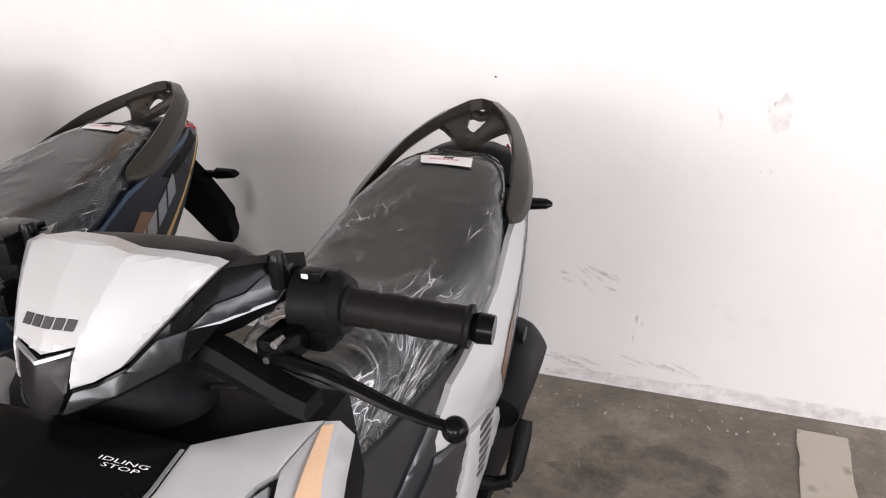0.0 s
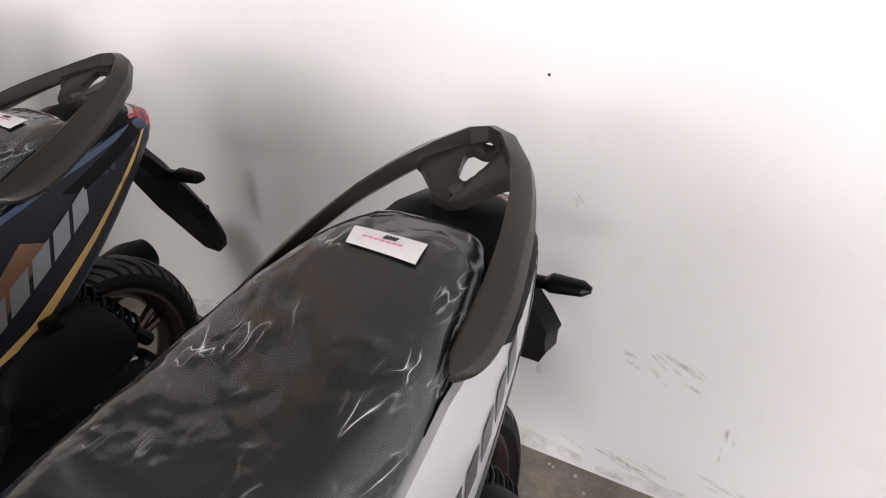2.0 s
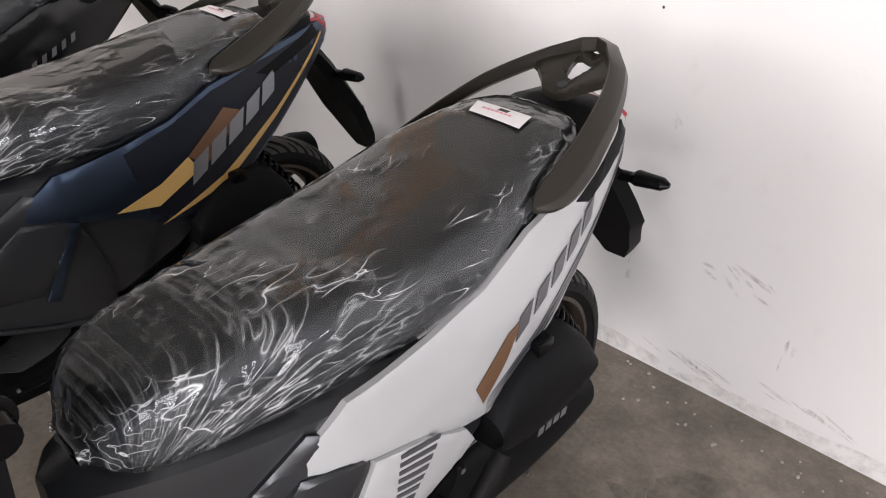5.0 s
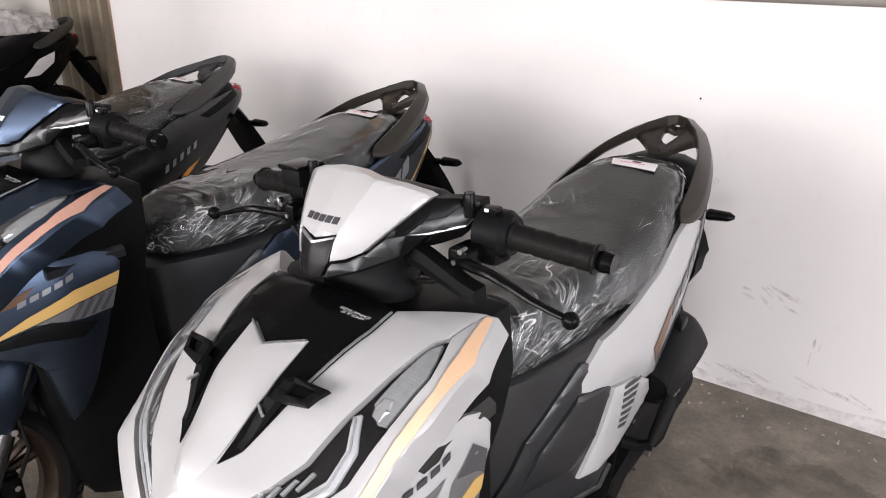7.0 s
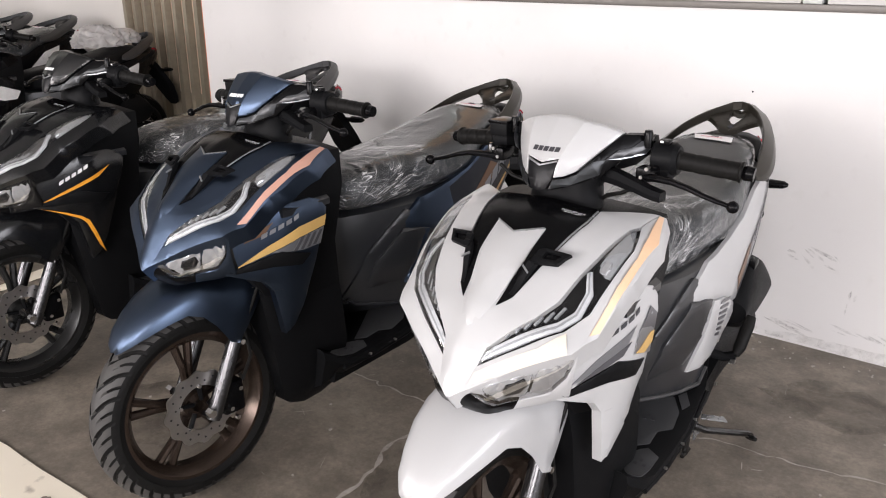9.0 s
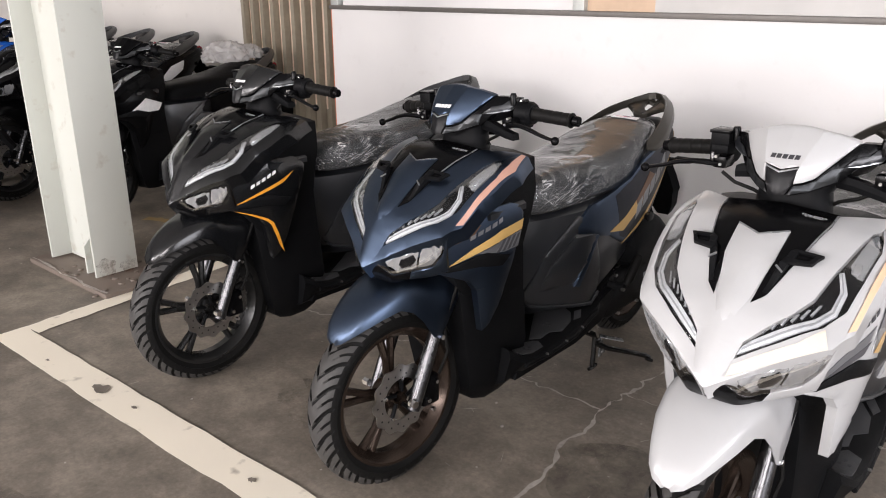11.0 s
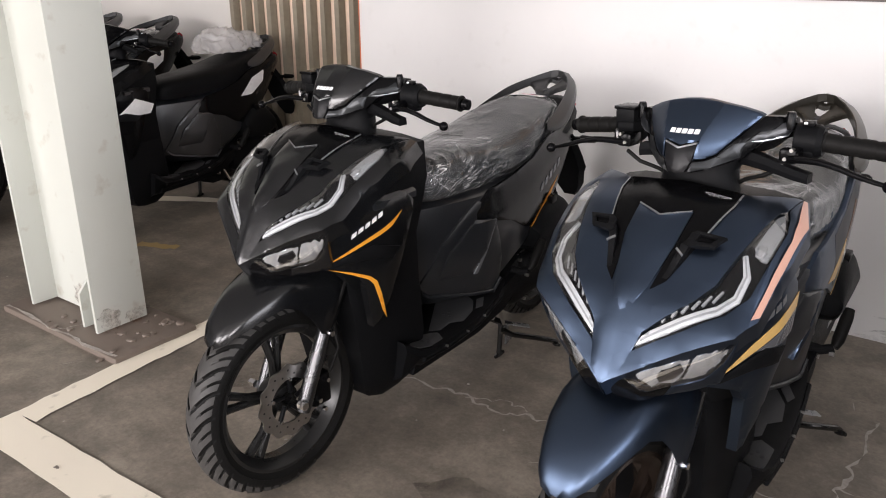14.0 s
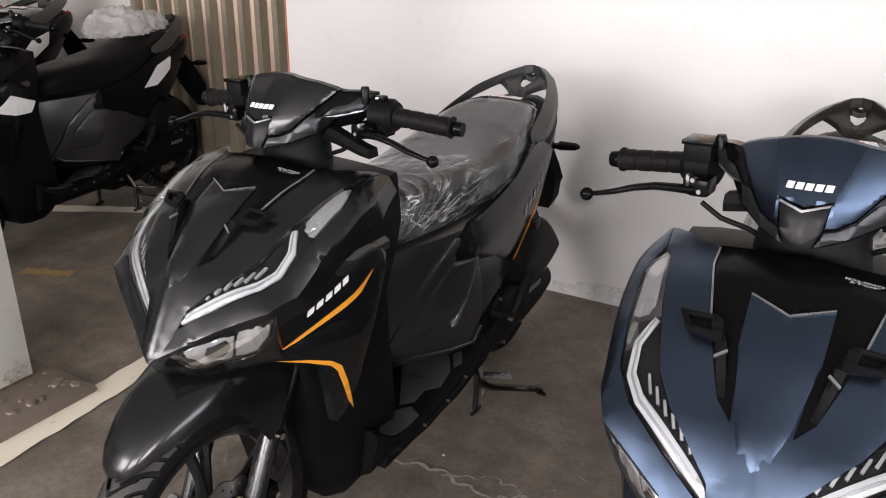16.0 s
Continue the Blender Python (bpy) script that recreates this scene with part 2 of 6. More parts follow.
def clear_lens():
    m = bpy.data.materials.new("clear_lens")
    nt, bs = nodes_of(m)
    L, N = nt.links.new, nt.nodes.new
    gl, tr, mx, fr = N("ShaderNodeBsdfGlossy"), N("ShaderNodeBsdfTransparent"), N("ShaderNodeMixShader"), N("ShaderNodeFresnel")
    gl.inputs["Roughness"].default_value = 0.04
    fr.inputs["IOR"].default_value = 1.49
    half = N("ShaderNodeMath")
    half.operation = "MULTIPLY"
    half.inputs[1].default_value = 0.3
    L(fr.outputs[0], half.inputs[0])
    L(half.outputs[0], mx.inputs[0])
    L(tr.outputs[0], mx.inputs[1])
    L(gl.outputs[0], mx.inputs[2])
    L(mx.outputs[0], nt.nodes["Material Output"].inputs["Surface"])
    return m


def milky_plastic():
    m = bpy.data.materials.new("milky_plastic")
    nt, bs = nodes_of(m)
    L, N = nt.links.new, nt.nodes.new
    tr, mx = N("ShaderNodeBsdfTransparent"), N("ShaderNodeMixShader")
    bs.inputs["Base Color"].default_value = (0.75, 0.73, 0.71, 1)
    bs.inputs["Roughness"].default_value = 0.25
    mx.inputs[0].default_value = 0.55
    L(tr.outputs[0], mx.inputs[1])
    L(bs.outputs[0], mx.inputs[2])
    L(mx.outputs[0], nt.nodes["Material Output"].inputs["Surface"])
    return m


M = {
    "bag": milky_plastic(),
    "stand": mat("black_stand_enamel", (0.006, 0.006, 0.006), 0.14, 0.0, 0.15, 100, spec=0.6),
    "pearl": mat("pearl_white_paint", (0.405, 0.408, 0.412), 0.30, 0.0, 0.012, 500, coat=0.5, rvary=0.02),
    "blue": mat("matt_blue_metallic_paint", (0.064, 0.088, 0.132), 0.35, 1.0, 0.06, 900, rvary=0.04),
    "black": mat("matt_black_paint", (0.0050, 0.0053, 0.0060), 0.20, 0.0, 0.1, 600, spec=0.55, rvary=0.05),
    "gloss": mat("gloss_black_plastic", (0.0030, 0.0030, 0.0034), 0.2, 0.0, 0.1, 200, spec=0.10),
    "lampblack": mat("smoked_lamp_housing", (0.006, 0.006, 0.007), 0.35, 0.0, 0.1, 200, spec=0.2),
    # silver for small metal parts and for highlights painted as edge strips
    "edge": mat("silver_and_edge_highlight", (0.36, 0.37, 0.38), 0.28, 0.8, 0.08, 300),
    "mat": mat("grey_foot_mat_rubber", (0.045, 0.046, 0.049), 0.48, 0.0, 0.12, 400, bump=0.2, spec=0.4),
    "wingsilver": mat("dark_silver_wing_paint", (0.036, 0.038, 0.040), 0.30, 0.7, 0.05, 700),
    "plastic": mat("grained_black_plastic", (0.0052, 0.0054, 0.006), 0.44, 0.0, 0.2, 700, bump=0.2, spec=0.07),
    "satin": mat("satin_black_panel", (0.0120, 0.0132, 0.0158), 0.32, 0.0, 0.10, 600, bump=0.03, spec=0.85),
    "grey": mat("dark_grey_plastic", (0.05, 0.051, 0.054), 0.42, 0.1, 0.12, 500, bump=0.15),
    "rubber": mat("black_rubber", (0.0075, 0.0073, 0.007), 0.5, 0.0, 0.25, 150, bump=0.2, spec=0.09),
    "tread": mat("dusty_tyre_tread", (0.034, 0.032, 0.030), 0.62, 0.0, 0.35, 40, bump=0.2),
    "bronze": mat("bronze_rim_paint", (0.050, 0.035, 0.027), 0.25, 0.7, 0.1, 300),
    "rimblack": mat("black_rim_paint", (0.012, 0.012, 0.012), 0.28, 0.2, 0.1, 300),
    "steel": mat("brushed_steel", (0.46, 0.45, 0.44), 0.3, 1.0, 0.12, 90),
    "fork": mat("silver_fork_paint", (0.085, 0.085, 0.088), 0.26, 0.9, 0.05, 200),
    "chrome": mat("chrome", (0.75, 0.75, 0.76), 0.1, 1.0, 0.05, 60),
    "rail_bronze": mat("bronze_grey_rail_paint", (0.027, 0.024, 0.019), 0.30, 0.4, 0.08, 500),
    "rail_black": mat("dark_grey_rail_paint", (0.035, 0.035, 0.036), 0.38, 0.3, 0.08, 500),
    "red": mat("red_lamp_lens", (0.30, 0.008, 0.02), 0.14, 0.0, 0.1, 80, coat=0.5),
    "reflector": mat("lamp_reflector", (0.62, 0.64, 0.66), 0.12, 0.7, 0.10, 90),
    "signal": mat("clear_signal_reflector", (0.42, 0.44, 0.46), 0.24, 0.45, 0.2, 120),
    "drl": mat("milky_light_bar", (0.48, 0.50, 0.52), 0.22, 0.0, 0.06, 120, coat=0.4),
    "seat": mat("charcoal_seat_vinyl", (0.046, 0.050, 0.054), 0.5, 0.0, 0.02, 300, spec=0.3, rvary=0.02),
    "paper": mat("white_paper_label", (0.82, 0.80, 0.80), 0.6, 0.0, 0.05, 60),
    "ink": mat("dark_ink", (0.03, 0.03, 0.035), 0.5),
    "redink": mat("pink_ink", (0.62, 0.26, 0.32), 0.5),
    "peach": mat("peach_decal", (0.70, 0.46, 0.29), 0.3, 0.1, 0.05, 200),
    "cream": mat("cream_decal", (0.60, 0.55, 0.47), 0.28, 0.0, 0.04, 200, coat=0.6),
    "pink": mat("salmon_decal", (0.55, 0.31, 0.24), 0.3, 0.1, 0.05, 200),
    "gold": mat("gold_decal", (0.62, 0.40, 0.14), 0.3, 0.15, 0.05, 200),
    "orange": mat("orange_decal", (0.75, 0.31, 0.03), 0.3, 0.0, 0.05, 200),
    "navy": mat("dark_navy_sheet", (0.008, 0.010, 0.016), 0.36, 0.2, 0.08, 300, spec=0.3),
    "brown": mat("brown_decal", (0.16, 0.085, 0.045), 0.32, 0.3, 0.08, 200),
    "silver": mat("silver_decal", (0.30, 0.31, 0.33), 0.3, 0.75, 0.08, 300),
    "greydec": mat("grey_decal", (0.10, 0.10, 0.11), 0.3, 0.4, 0.1, 300),
    "letter": mat("white_lettering", (0.80, 0.80, 0.80), 0.3),
    "bright_blue": mat("bright_blue_paint", (0.012, 0.11, 0.50), 0.22, 0.1, 0.08, 200, coat=0.5),
    "floor": concrete_floor(),
    "wall": plaster("white_plaster", (0.70, 0.688, 0.68), (0.40, 0.36, 0.33), 0.13),
    "hallwall": plaster("unseen_grey_wall", (0.47, 0.475, 0.475), (0.2, 0.195, 0.19), 0.4),
    "farwall": plaster("cream_plaster", (0.74, 0.71, 0.67), (0.45, 0.42, 0.38), 0.3),
    "ceiling": plaster("unseen_grey_ceiling", (0.51, 0.515, 0.515), (0.35, 0.35, 0.345), 0.5),
    "column": plaster("painted_steel_column", (0.56, 0.575, 0.525), (0.30, 0.22, 0.15), 0.5),
    "linepaint": plaster("cream_line_paint", (0.90, 0.83, 0.69), (0.28, 0.24, 0.18), 0.9),
    "dirtyline": plaster("dirty_line_paint", (0.50, 0.45, 0.37), (0.16, 0.135, 0.11), 1.0),
    "yellowpaint": plaster("worn_yellow_paint", (0.32, 0.22, 0.09), (0.12, 0.10, 0.08), 1.0),
    "curb": plaster("brown_plinth_cement", (0.17, 0.135, 0.11), (0.08, 0.065, 0.055), 0.8),
    "crack": mat("pale_crack_filler", (0.36, 0.33, 0.295), 0.85, 0.0, 0.3, 80),
    "smudge": stain("grey_scuff", (0.26, 0.24, 0.23), 0.3, 60.0),
    "grime": stain("brown_wall_grime", (0.24, 0.20, 0.165), 0.28, 22.0),
    "ruststain": stain("rust_stain", (0.22, 0.10, 0.045), 0.6, 40.0),
    "oil": stain("dark_oil_stain", (0.03, 0.026, 0.022), 0.4, 7.0),
    "shutter": mat("taupe_shutter_paint", (0.26, 0.225, 0.17), 0.45, 0.1, 0.15, 30),
    "shutter_light": mat("pale_shutter_sheet", (0.72, 0.56, 0.44), 0.5, 0.0, 0.12, 20),
    "shutter_pink": mat("pinkish_shutter_sheet", (0.74, 0.62, 0.58), 0.5, 0.0, 0.12, 20),
    "rust": mat("orange_primer_edge", (0.50, 0.12, 0.04), 0.6, 0.0, 0.2, 50),
    "sill": mat("dark_metal_sill", (0.13, 0.12, 0.11), 0.45, 0.3, 0.15, 40),
    "frosted": mat("frosted_grey_panel", (0.40, 0.39, 0.375), 0.35, 0.0, 0.1, 5),
    "frame": mat("aluminium_frame", (0.5, 0.52, 0.5), 0.4, 0.5, 0.1, 60),
    "board": mat("tan_board", (0.50, 0.36, 0.25), 0.6, 0.0, 0.1, 25),
    "wrap": film(),
    "lens": clear_lens(),
}


# mesh helpers
def part(name, bm, material, parent=None, label="", sharp=30):
    """Links a bmesh as one mesh object, under a thing or a part where one is given."""
    bmesh.ops.recalc_face_normals(bm, faces=bm.faces)
    me = bpy.data.meshes.new(name)
    bm.to_mesh(me)
    bm.free()
    for p in me.polygons:
        p.use_smooth = True
    me.set_sharp_from_angle(angle=radians(sharp))
    me.materials.append(M[material])
    ob = new(name, me)
    if parent is not None:
        ob.parent = parent
    if label:
        tagged(ob, label)
    return ob


def thing(name, label, category, group="", m=None):
    ob = new(name)
    if m is not None:
        ob.matrix_world = m
    return tagged(ob, label, category, group)


def box(lo, hi, bevel=0.0, seg=2, bm=None):
    bm = bm or bmesh.new()
    lo, hi = Vector(lo), Vector(hi)
    r = bmesh.ops.create_cube(bm, size=1.0, matrix=Matrix.Translation((lo + hi) / 2) @ Matrix.Diagonal((*(hi - lo), 1)))
    if bevel:
        es = list({e for v in r["verts"] for e in v.link_edges})
        bmesh.ops.bevel(bm, geom=es, offset=bevel, segments=seg, affect="EDGES", profile=0.6)
    return bm


def move(bm, m):
    bmesh.ops.transform(bm, matrix=m, verts=bm.verts)
    return bm


def tube(points, radius, seg=12, bm=None, flat=1.0):
    """A round bar along points; radius is one number or one for each point."""
    bm = bm or bmesh.new()
    pts = [Vector(p) for p in points]
    rad = radius if isinstance(radius, (list, tuple)) else [radius] * len(pts)
    rings, side = [], None
    for i, p in enumerate(pts):
        d = (pts[min(i + 1, len(pts) - 1)] - pts[max(i - 1, 0)]).normalized()
        ref = side if side is not None else (Vector((0, 0, 1)) if abs(d.z) < 0.9 else Vector((0, 1, 0)))
        a = (ref - d * ref.dot(d)).normalized()
        side, b = a, d.cross(a)
        rings.append([bm.verts.new(p + rad[i] * (math.cos(k) * a * flat + math.sin(k) * b)) for k in np.arange(seg) * 2 * math.pi / seg])
    for r, s in zip(rings, rings[1:]):
        for k in range(seg):
            bm.faces.new((r[k], r[(k + 1) % seg], s[(k + 1) % seg], s[k]))
    bm.faces.new(rings[0][::-1])
    bm.faces.new(rings[-1])
    return bm


def loft(rings, bm=None, closed=True, caps=True):
    bm = bm or bmesh.new()
    vs = [[bm.verts.new(p) for p in r] for r in rings]
    n = len(vs[0])
    for r, s in zip(vs, vs[1:]):
        for k in range(n if closed else n - 1):
            bm.faces.new((r[k], r[(k + 1) % n], s[(k + 1) % n], s[k]))
    if caps and closed:
        bm.faces.new(vs[0][::-1])
        bm.faces.new(vs[-1])
    return bm


def lathe(profile, axis_at, seg=64, bm=None, closed=True, wave=None):
    """Turns a profile of (x, radius) round an axis along x through axis_at."""
    c = Vector(axis_at)
    rings = []
    for k in range(seg):
        a = 2 * math.pi * k / seg
        ring = []
        for x, r in profile:
            rr = wave(a, x, r) if wave else r
            ring.append(c + Vector((x, rr * math.cos(a), rr * math.sin(a))))
        rings.append(ring)
    rings.append(rings[0])
    bm = bm or bmesh.new()
    vs = [[bm.verts.new(p) for p in r] for r in rings[:-1]]
    vs.append(vs[0])
    n = len(profile)
    for r, s in zip(vs, vs[1:]):
        for k in range(n if closed else n - 1):
            bm.faces.new((r[k], r[(k + 1) % n], s[(k + 1) % n], s[k]))
    return bm


def panel(outline, f, thick=0.004, step=0.02, soft=0.0017, bm=None):
    """A moulded panel: an outline in the chart (u, v), laid on the surface f(u, v, h) and given thickness."""
    flat = bmesh.new()
    flat.faces.new([flat.verts.new((u, v, 0)) for u, v in outline])
    flat.normal_update()
    if soft:
        size = min(max(p[i] for p in outline) - min(p[i] for p in outline) for i in (0, 1))
        bmesh.ops.inset_region(flat, faces=flat.faces[:], thickness=min(0.0022, 0.05 * size), use_even_offset=False)
    bmesh.ops.triangulate(flat, faces=flat.faces[:])
    for ax in (0, 1):
        lo, hi = min(p[ax] for p in outline), max(p[ax] for p in outline)
        n = max(1, int((hi - lo) / step))
        for k in range(1, n + 1):
            co = [0, 0, 0]
            co[ax] = lo + (hi - lo) * (k - 0.5) / n + 1e-4
            no = [0, 0, 0]
            no[ax] = 1
            bmesh.ops.bisect_plane(flat, geom=flat.verts[:] + flat.edges[:] + flat.faces[:], plane_co=co, plane_no=no)
    bmesh.ops.remove_doubles(flat, verts=flat.verts[:], dist=1e-5)
    bm = bm or bmesh.new()
    top, low = {}, {}
    for v in flat.verts:
        drop = soft if v.is_boundary else 0.0
        top[v] = bm.verts.new(f(v.co.x, v.co.y, -drop))
        low[v] = bm.verts.new(f(v.co.x, v.co.y, -thick))
    for fc in flat.faces:
        bm.faces.new([top[v] for v in fc.verts])
        bm.faces.new([low[v] for v in reversed(fc.verts)])
    for e in flat.edges:
        if e.is_boundary:
            a, b = e.verts
            bm.faces.new((top[a], top[b], low[b], low[a]))
    flat.free()
    return bm


def both(half):
    """A closed outline from its left half, given from the middle at the bottom or top round to the middle again."""
    return list(half) + [(-u, v) for u, v in reversed(half) if abs(u) > 1e-6]


def lerp(x, xs, ys):
    return float(np.interp(x, xs, ys))


def curve(x, xs, ys):
    """A smooth line through the given knots, without overshoot."""
    if x <= xs[0] or x >= xs[-1]:
        return lerp(x, xs, ys)
    i = max(k for k in range(len(xs) - 1) if xs[k] <= x)
    d = [(ys[k + 1] - ys[k]) / (xs[k + 1] - xs[k]) for k in range(len(xs) - 1)]

    def slope(k):
        if k == 0 or k == len(xs) - 1:
            return d[0] if k == 0 else d[-1]
        return 0.0 if d[k - 1] * d[k] <= 0 else 2 * d[k - 1] * d[k] / (d[k - 1] + d[k])
    h = xs[i + 1] - xs[i]
    t = (x - xs[i]) / h
    return (2 * t ** 3 - 3 * t * t + 1) * ys[i] + (t ** 3 - 2 * t * t + t) * h * slope(i) + (3 * t * t - 2 * t ** 3) * ys[i + 1] + (t ** 3 - t * t) * h * slope(i + 1)


def soft_max(d, r):
    """max(0, d) with its corner rounded over r."""
    return 0.5 * (d + math.sqrt(d * d + r * r))


# the hall
def slab(name, lo, hi, material, label, bevel=0.0, category=""):
    ob = part(name, box(lo, hi, bevel), material)
    return tagged(ob, label, category or name.split("_")[0], kind="structure")


WALL_Y, WALL_TOP, WALL_L = 2.18, 1.145, -3.34
floor_bm = bmesh.new()
bmesh.ops.create_grid(floor_bm, x_segments=40, y_segments=40, size=0.5, matrix=Matrix.Translation((-4.0, 1.0, 0)) @ Matrix.Diagonal((26, 22, 1, 1)))
tagged(part("floor", floor_bm, "floor"), "worn grey-brown concrete parking floor with stains", "floor", kind="structure")
slab("wall_north", (WALL_L, WALL_Y, 0), (9.0, WALL_Y + 0.14, WALL_TOP), "wall", "low white plastered wall with scuffs behind the scooters")
slab("trim_sill", (WALL_L - 0.01, WALL_Y - 0.012, WALL_TOP), (9.0, WALL_Y + 0.15, WALL_TOP + 0.022), "sill", "dark metal sill capping the low white wall", 0.004, "sill")
slab("wall_far", (-13.0, 2.70, 0), (-4.91, 2.85, 3.2), "farwall", "cream plastered wall at the back of the hall")
slab("wall_north_upper", (WALL_L, WALL_Y + 0.5, 0), (9.0, WALL_Y + 0.6, 3.2), "farwall", "cream wall behind the frosted partition")
# walls and ceiling out of view, added to bounce and shape the light
slab("wall_west", (-13.0, -7.0, 0), (-12.85, 2.70, 3.2), "hallwall", "unseen grey plastered wall added to close the hall")
slab("ceiling", (-13.0, -7.0, 3.2), (9.0, 3.2, 3.35), "ceiling", "unseen grey ceiling added to bounce light in the hall")
for k, (x0, x1) in enumerate(((-13.0, -8.4), (-5.2, -4.0), (-0.4, 1.0), (4.2, 9.0))):
    slab("wall_south_%d" % (k + 1), (x0, -7.0, 0), (x1, -6.85, 3.2), "hallwall", "unseen grey wall added beside the front lamps")
slab("wall_south_5", (-9.4, -7.0, 0), (4.1, -6.85, 0.3), "hallwall", "unseen low kerb wall added under the front lamps")
slab("wall_east_1", (8.85, 1.6, 0), (9.0, WALL_Y + 0.14, 3.2), "hallwall", "unseen grey wall added beside the end lamp")
slab("wall_east_2", (8.85, -7.0, 0), (9.0, -4.8, 3.2), "hallwall", "unseen grey wall added beside the end lamp")

# glazed partition over the low wall
PZ = WALL_TOP + 0.022
partition = tagged(thing("window_1", "frosted grey glazed partition in aluminium frames on the wall", "window"), kind="structure")
for x0, x1, mt in ((-3.3, -1.78, "wall"), (-1.72, -1.40, "board"), (-1.40, -0.30, "frosted"), (-0.22, 9.0, "frosted")):
    part("pane", box((x0, WALL_Y + 0.05, PZ), (x1, WALL_Y + 0.06, 3.2), 0.0), mt, partition)
for x in (-3.34, -1.75, -0.26):
    part("window_frame", box((x - 0.03, WALL_Y + 0.02, PZ), (x + 0.03, WALL_Y + 0.09, 3.2), 0.004), "frame", partition)

# steel column on its plinth
column = tagged(thing("column", "white painted steel I-beam column with rust stains at its foot", "column"), kind="structure")
cx0, cx1, cy0, cy1, t = -3.64, -3.19, 0.565, 0.765, 0.014
part("flange", box((cx1 - t, cy0, 0.03), (cx1, cy1, 3.2), 0.002), "column", column)
part("flange", box((cx0, cy0, 0.03), (cx0 + t, cy1, 3.2), 0.002), "column", column)
part("web", box((cx0 + t, (cy0 + cy1) / 2 - 0.005, 0.03), (cx1 - t, (cy0 + cy1) / 2 + 0.005, 3.2)), "column", column)
gus = bmesh.new()
g0 = [gus.verts.new((cx1 - 0.10, y, z)) for y, z in ((cy0 + 0.004, 0.03), (cy0 + 0.004, 0.16), (cy0 + 0.05, 0.21), (cy0 + 0.10, 0.21), (cy0 + 0.10, 0.03))]
g1 = bmesh.ops.extrude_face_region(gus, geom=[gus.faces.new(g0)])
bmesh.ops.translate(gus, vec=(0.012, 0, 0), verts=[v for v in g1["geom"] if isinstance(v, bmesh.types.BMVert)])
part("gusset", gus, "column", column)
slab("plinth", (-3.74, 0.50, -0.05), (-2.985, 0.83, 0.022), "curb", "low brown cement plinth under the column", 0.01, "plinth")

# painted bay lines, cracks and marks on the floor
def strip(points, widths, z=0.004, bm=None, rough=0.006, n=24):
    """A flat irregular strip along points."""
    bm = bm or bmesh.new()
    pts = [Vector((*p, 0)) for p in points]
    L = [0.0]
    for a, b in zip(pts, pts[1:]):
        L.append(L[-1] + (b - a).length)
    rows = []
    for k in range(n + 1):
        s = L[-1] * k / n
        i = max(j for j in range(len(L) - 1) if L[j] <= s + 1e-9)
        f = (s - L[i]) / (L[i + 1] - L[i])
        p = pts[i].lerp(pts[i + 1], f)
        d = (pts[i + 1] - pts[i]).normalized()
        w = np.interp(s / L[-1], np.linspace(0, 1, len(widths)), widths) / 2
        side = Vector((-d.y, d.x, 0))
        rows.append([bm.verts.new(p + side * (w + random.uniform(-rough, rough)) + Vector((0, 0, z))), bm.verts.new(p - side * (w + random.uniform(-rough, rough)) + Vector((0, 0, z)))])
    for a, b in zip(rows, rows[1:]):
        bm.faces.new((a[0], b[0], b[1], a[1]))
    return bm


def ground_mark(name, bm, material, label, category):
    return tagged(part(name, bm, material), label, category, kind="structure")


ground_mark("bay_line", strip([(-2.965, 0.092), (-1.9, 0.108), (0.2, 0.155), (2.2, 0.20)], [0.125, 0.128, 0.135, 0.135], rough=0.004, n=60), "linepaint", "worn cream painted bay line on the concrete", "line")
ground_mark("bay_line", strip([(-2.915, 0.158), (-2.945, 0.5), (-2.985, 1.05), (-3.06, 2.1)], [0.10, 0.095, 0.085, 0.085], rough=0.004, n=40), "linepaint", "worn cream painted side line on the concrete", "line")
ground_mark("bay_line", strip([(0.51, 2.11), (0.495, 1.5), (0.46, 0.25)], [0.12, 0.11, 0.11], rough=0.005, n=30), "dirtyline", "dirty cream painted side line by the wall", "line")
ground_mark("bay_line", strip([(-5.6, 1.35), (-4.6, 1.75), (-3.8, 2.2)], [0.09, 0.09, 0.08], rough=0.008, n=30), "linepaint", "faded painted bay line in the shade", "line")
ground_mark("floor_marking", strip([(-3.98, 1.25), (-3.78, 1.33)], [0.07, 0.05], rough=0.01, n=8), "yellowpaint", "faded yellow paint dash on the concrete", "line")


def jagged(points, w, n):
    """A crack that wanders round its line."""
    out = []
    for a, b in zip(points, points[1:]):
        a, b = Vector(a), Vector(b)
        side = Vector((-(b - a).y, (b - a).x)).normalized()
        for k in range(n):
            out.append(a.lerp(b, k / n) + side * random.uniform(-0.014, 0.014))
    out.append(Vector(points[-1]))
    return strip([(p.x, p.y) for p in out], [random.uniform(0.3, 1.3) * w for _ in range(len(out))], 0.0035, None, w * 0.3, len(out) * 2)


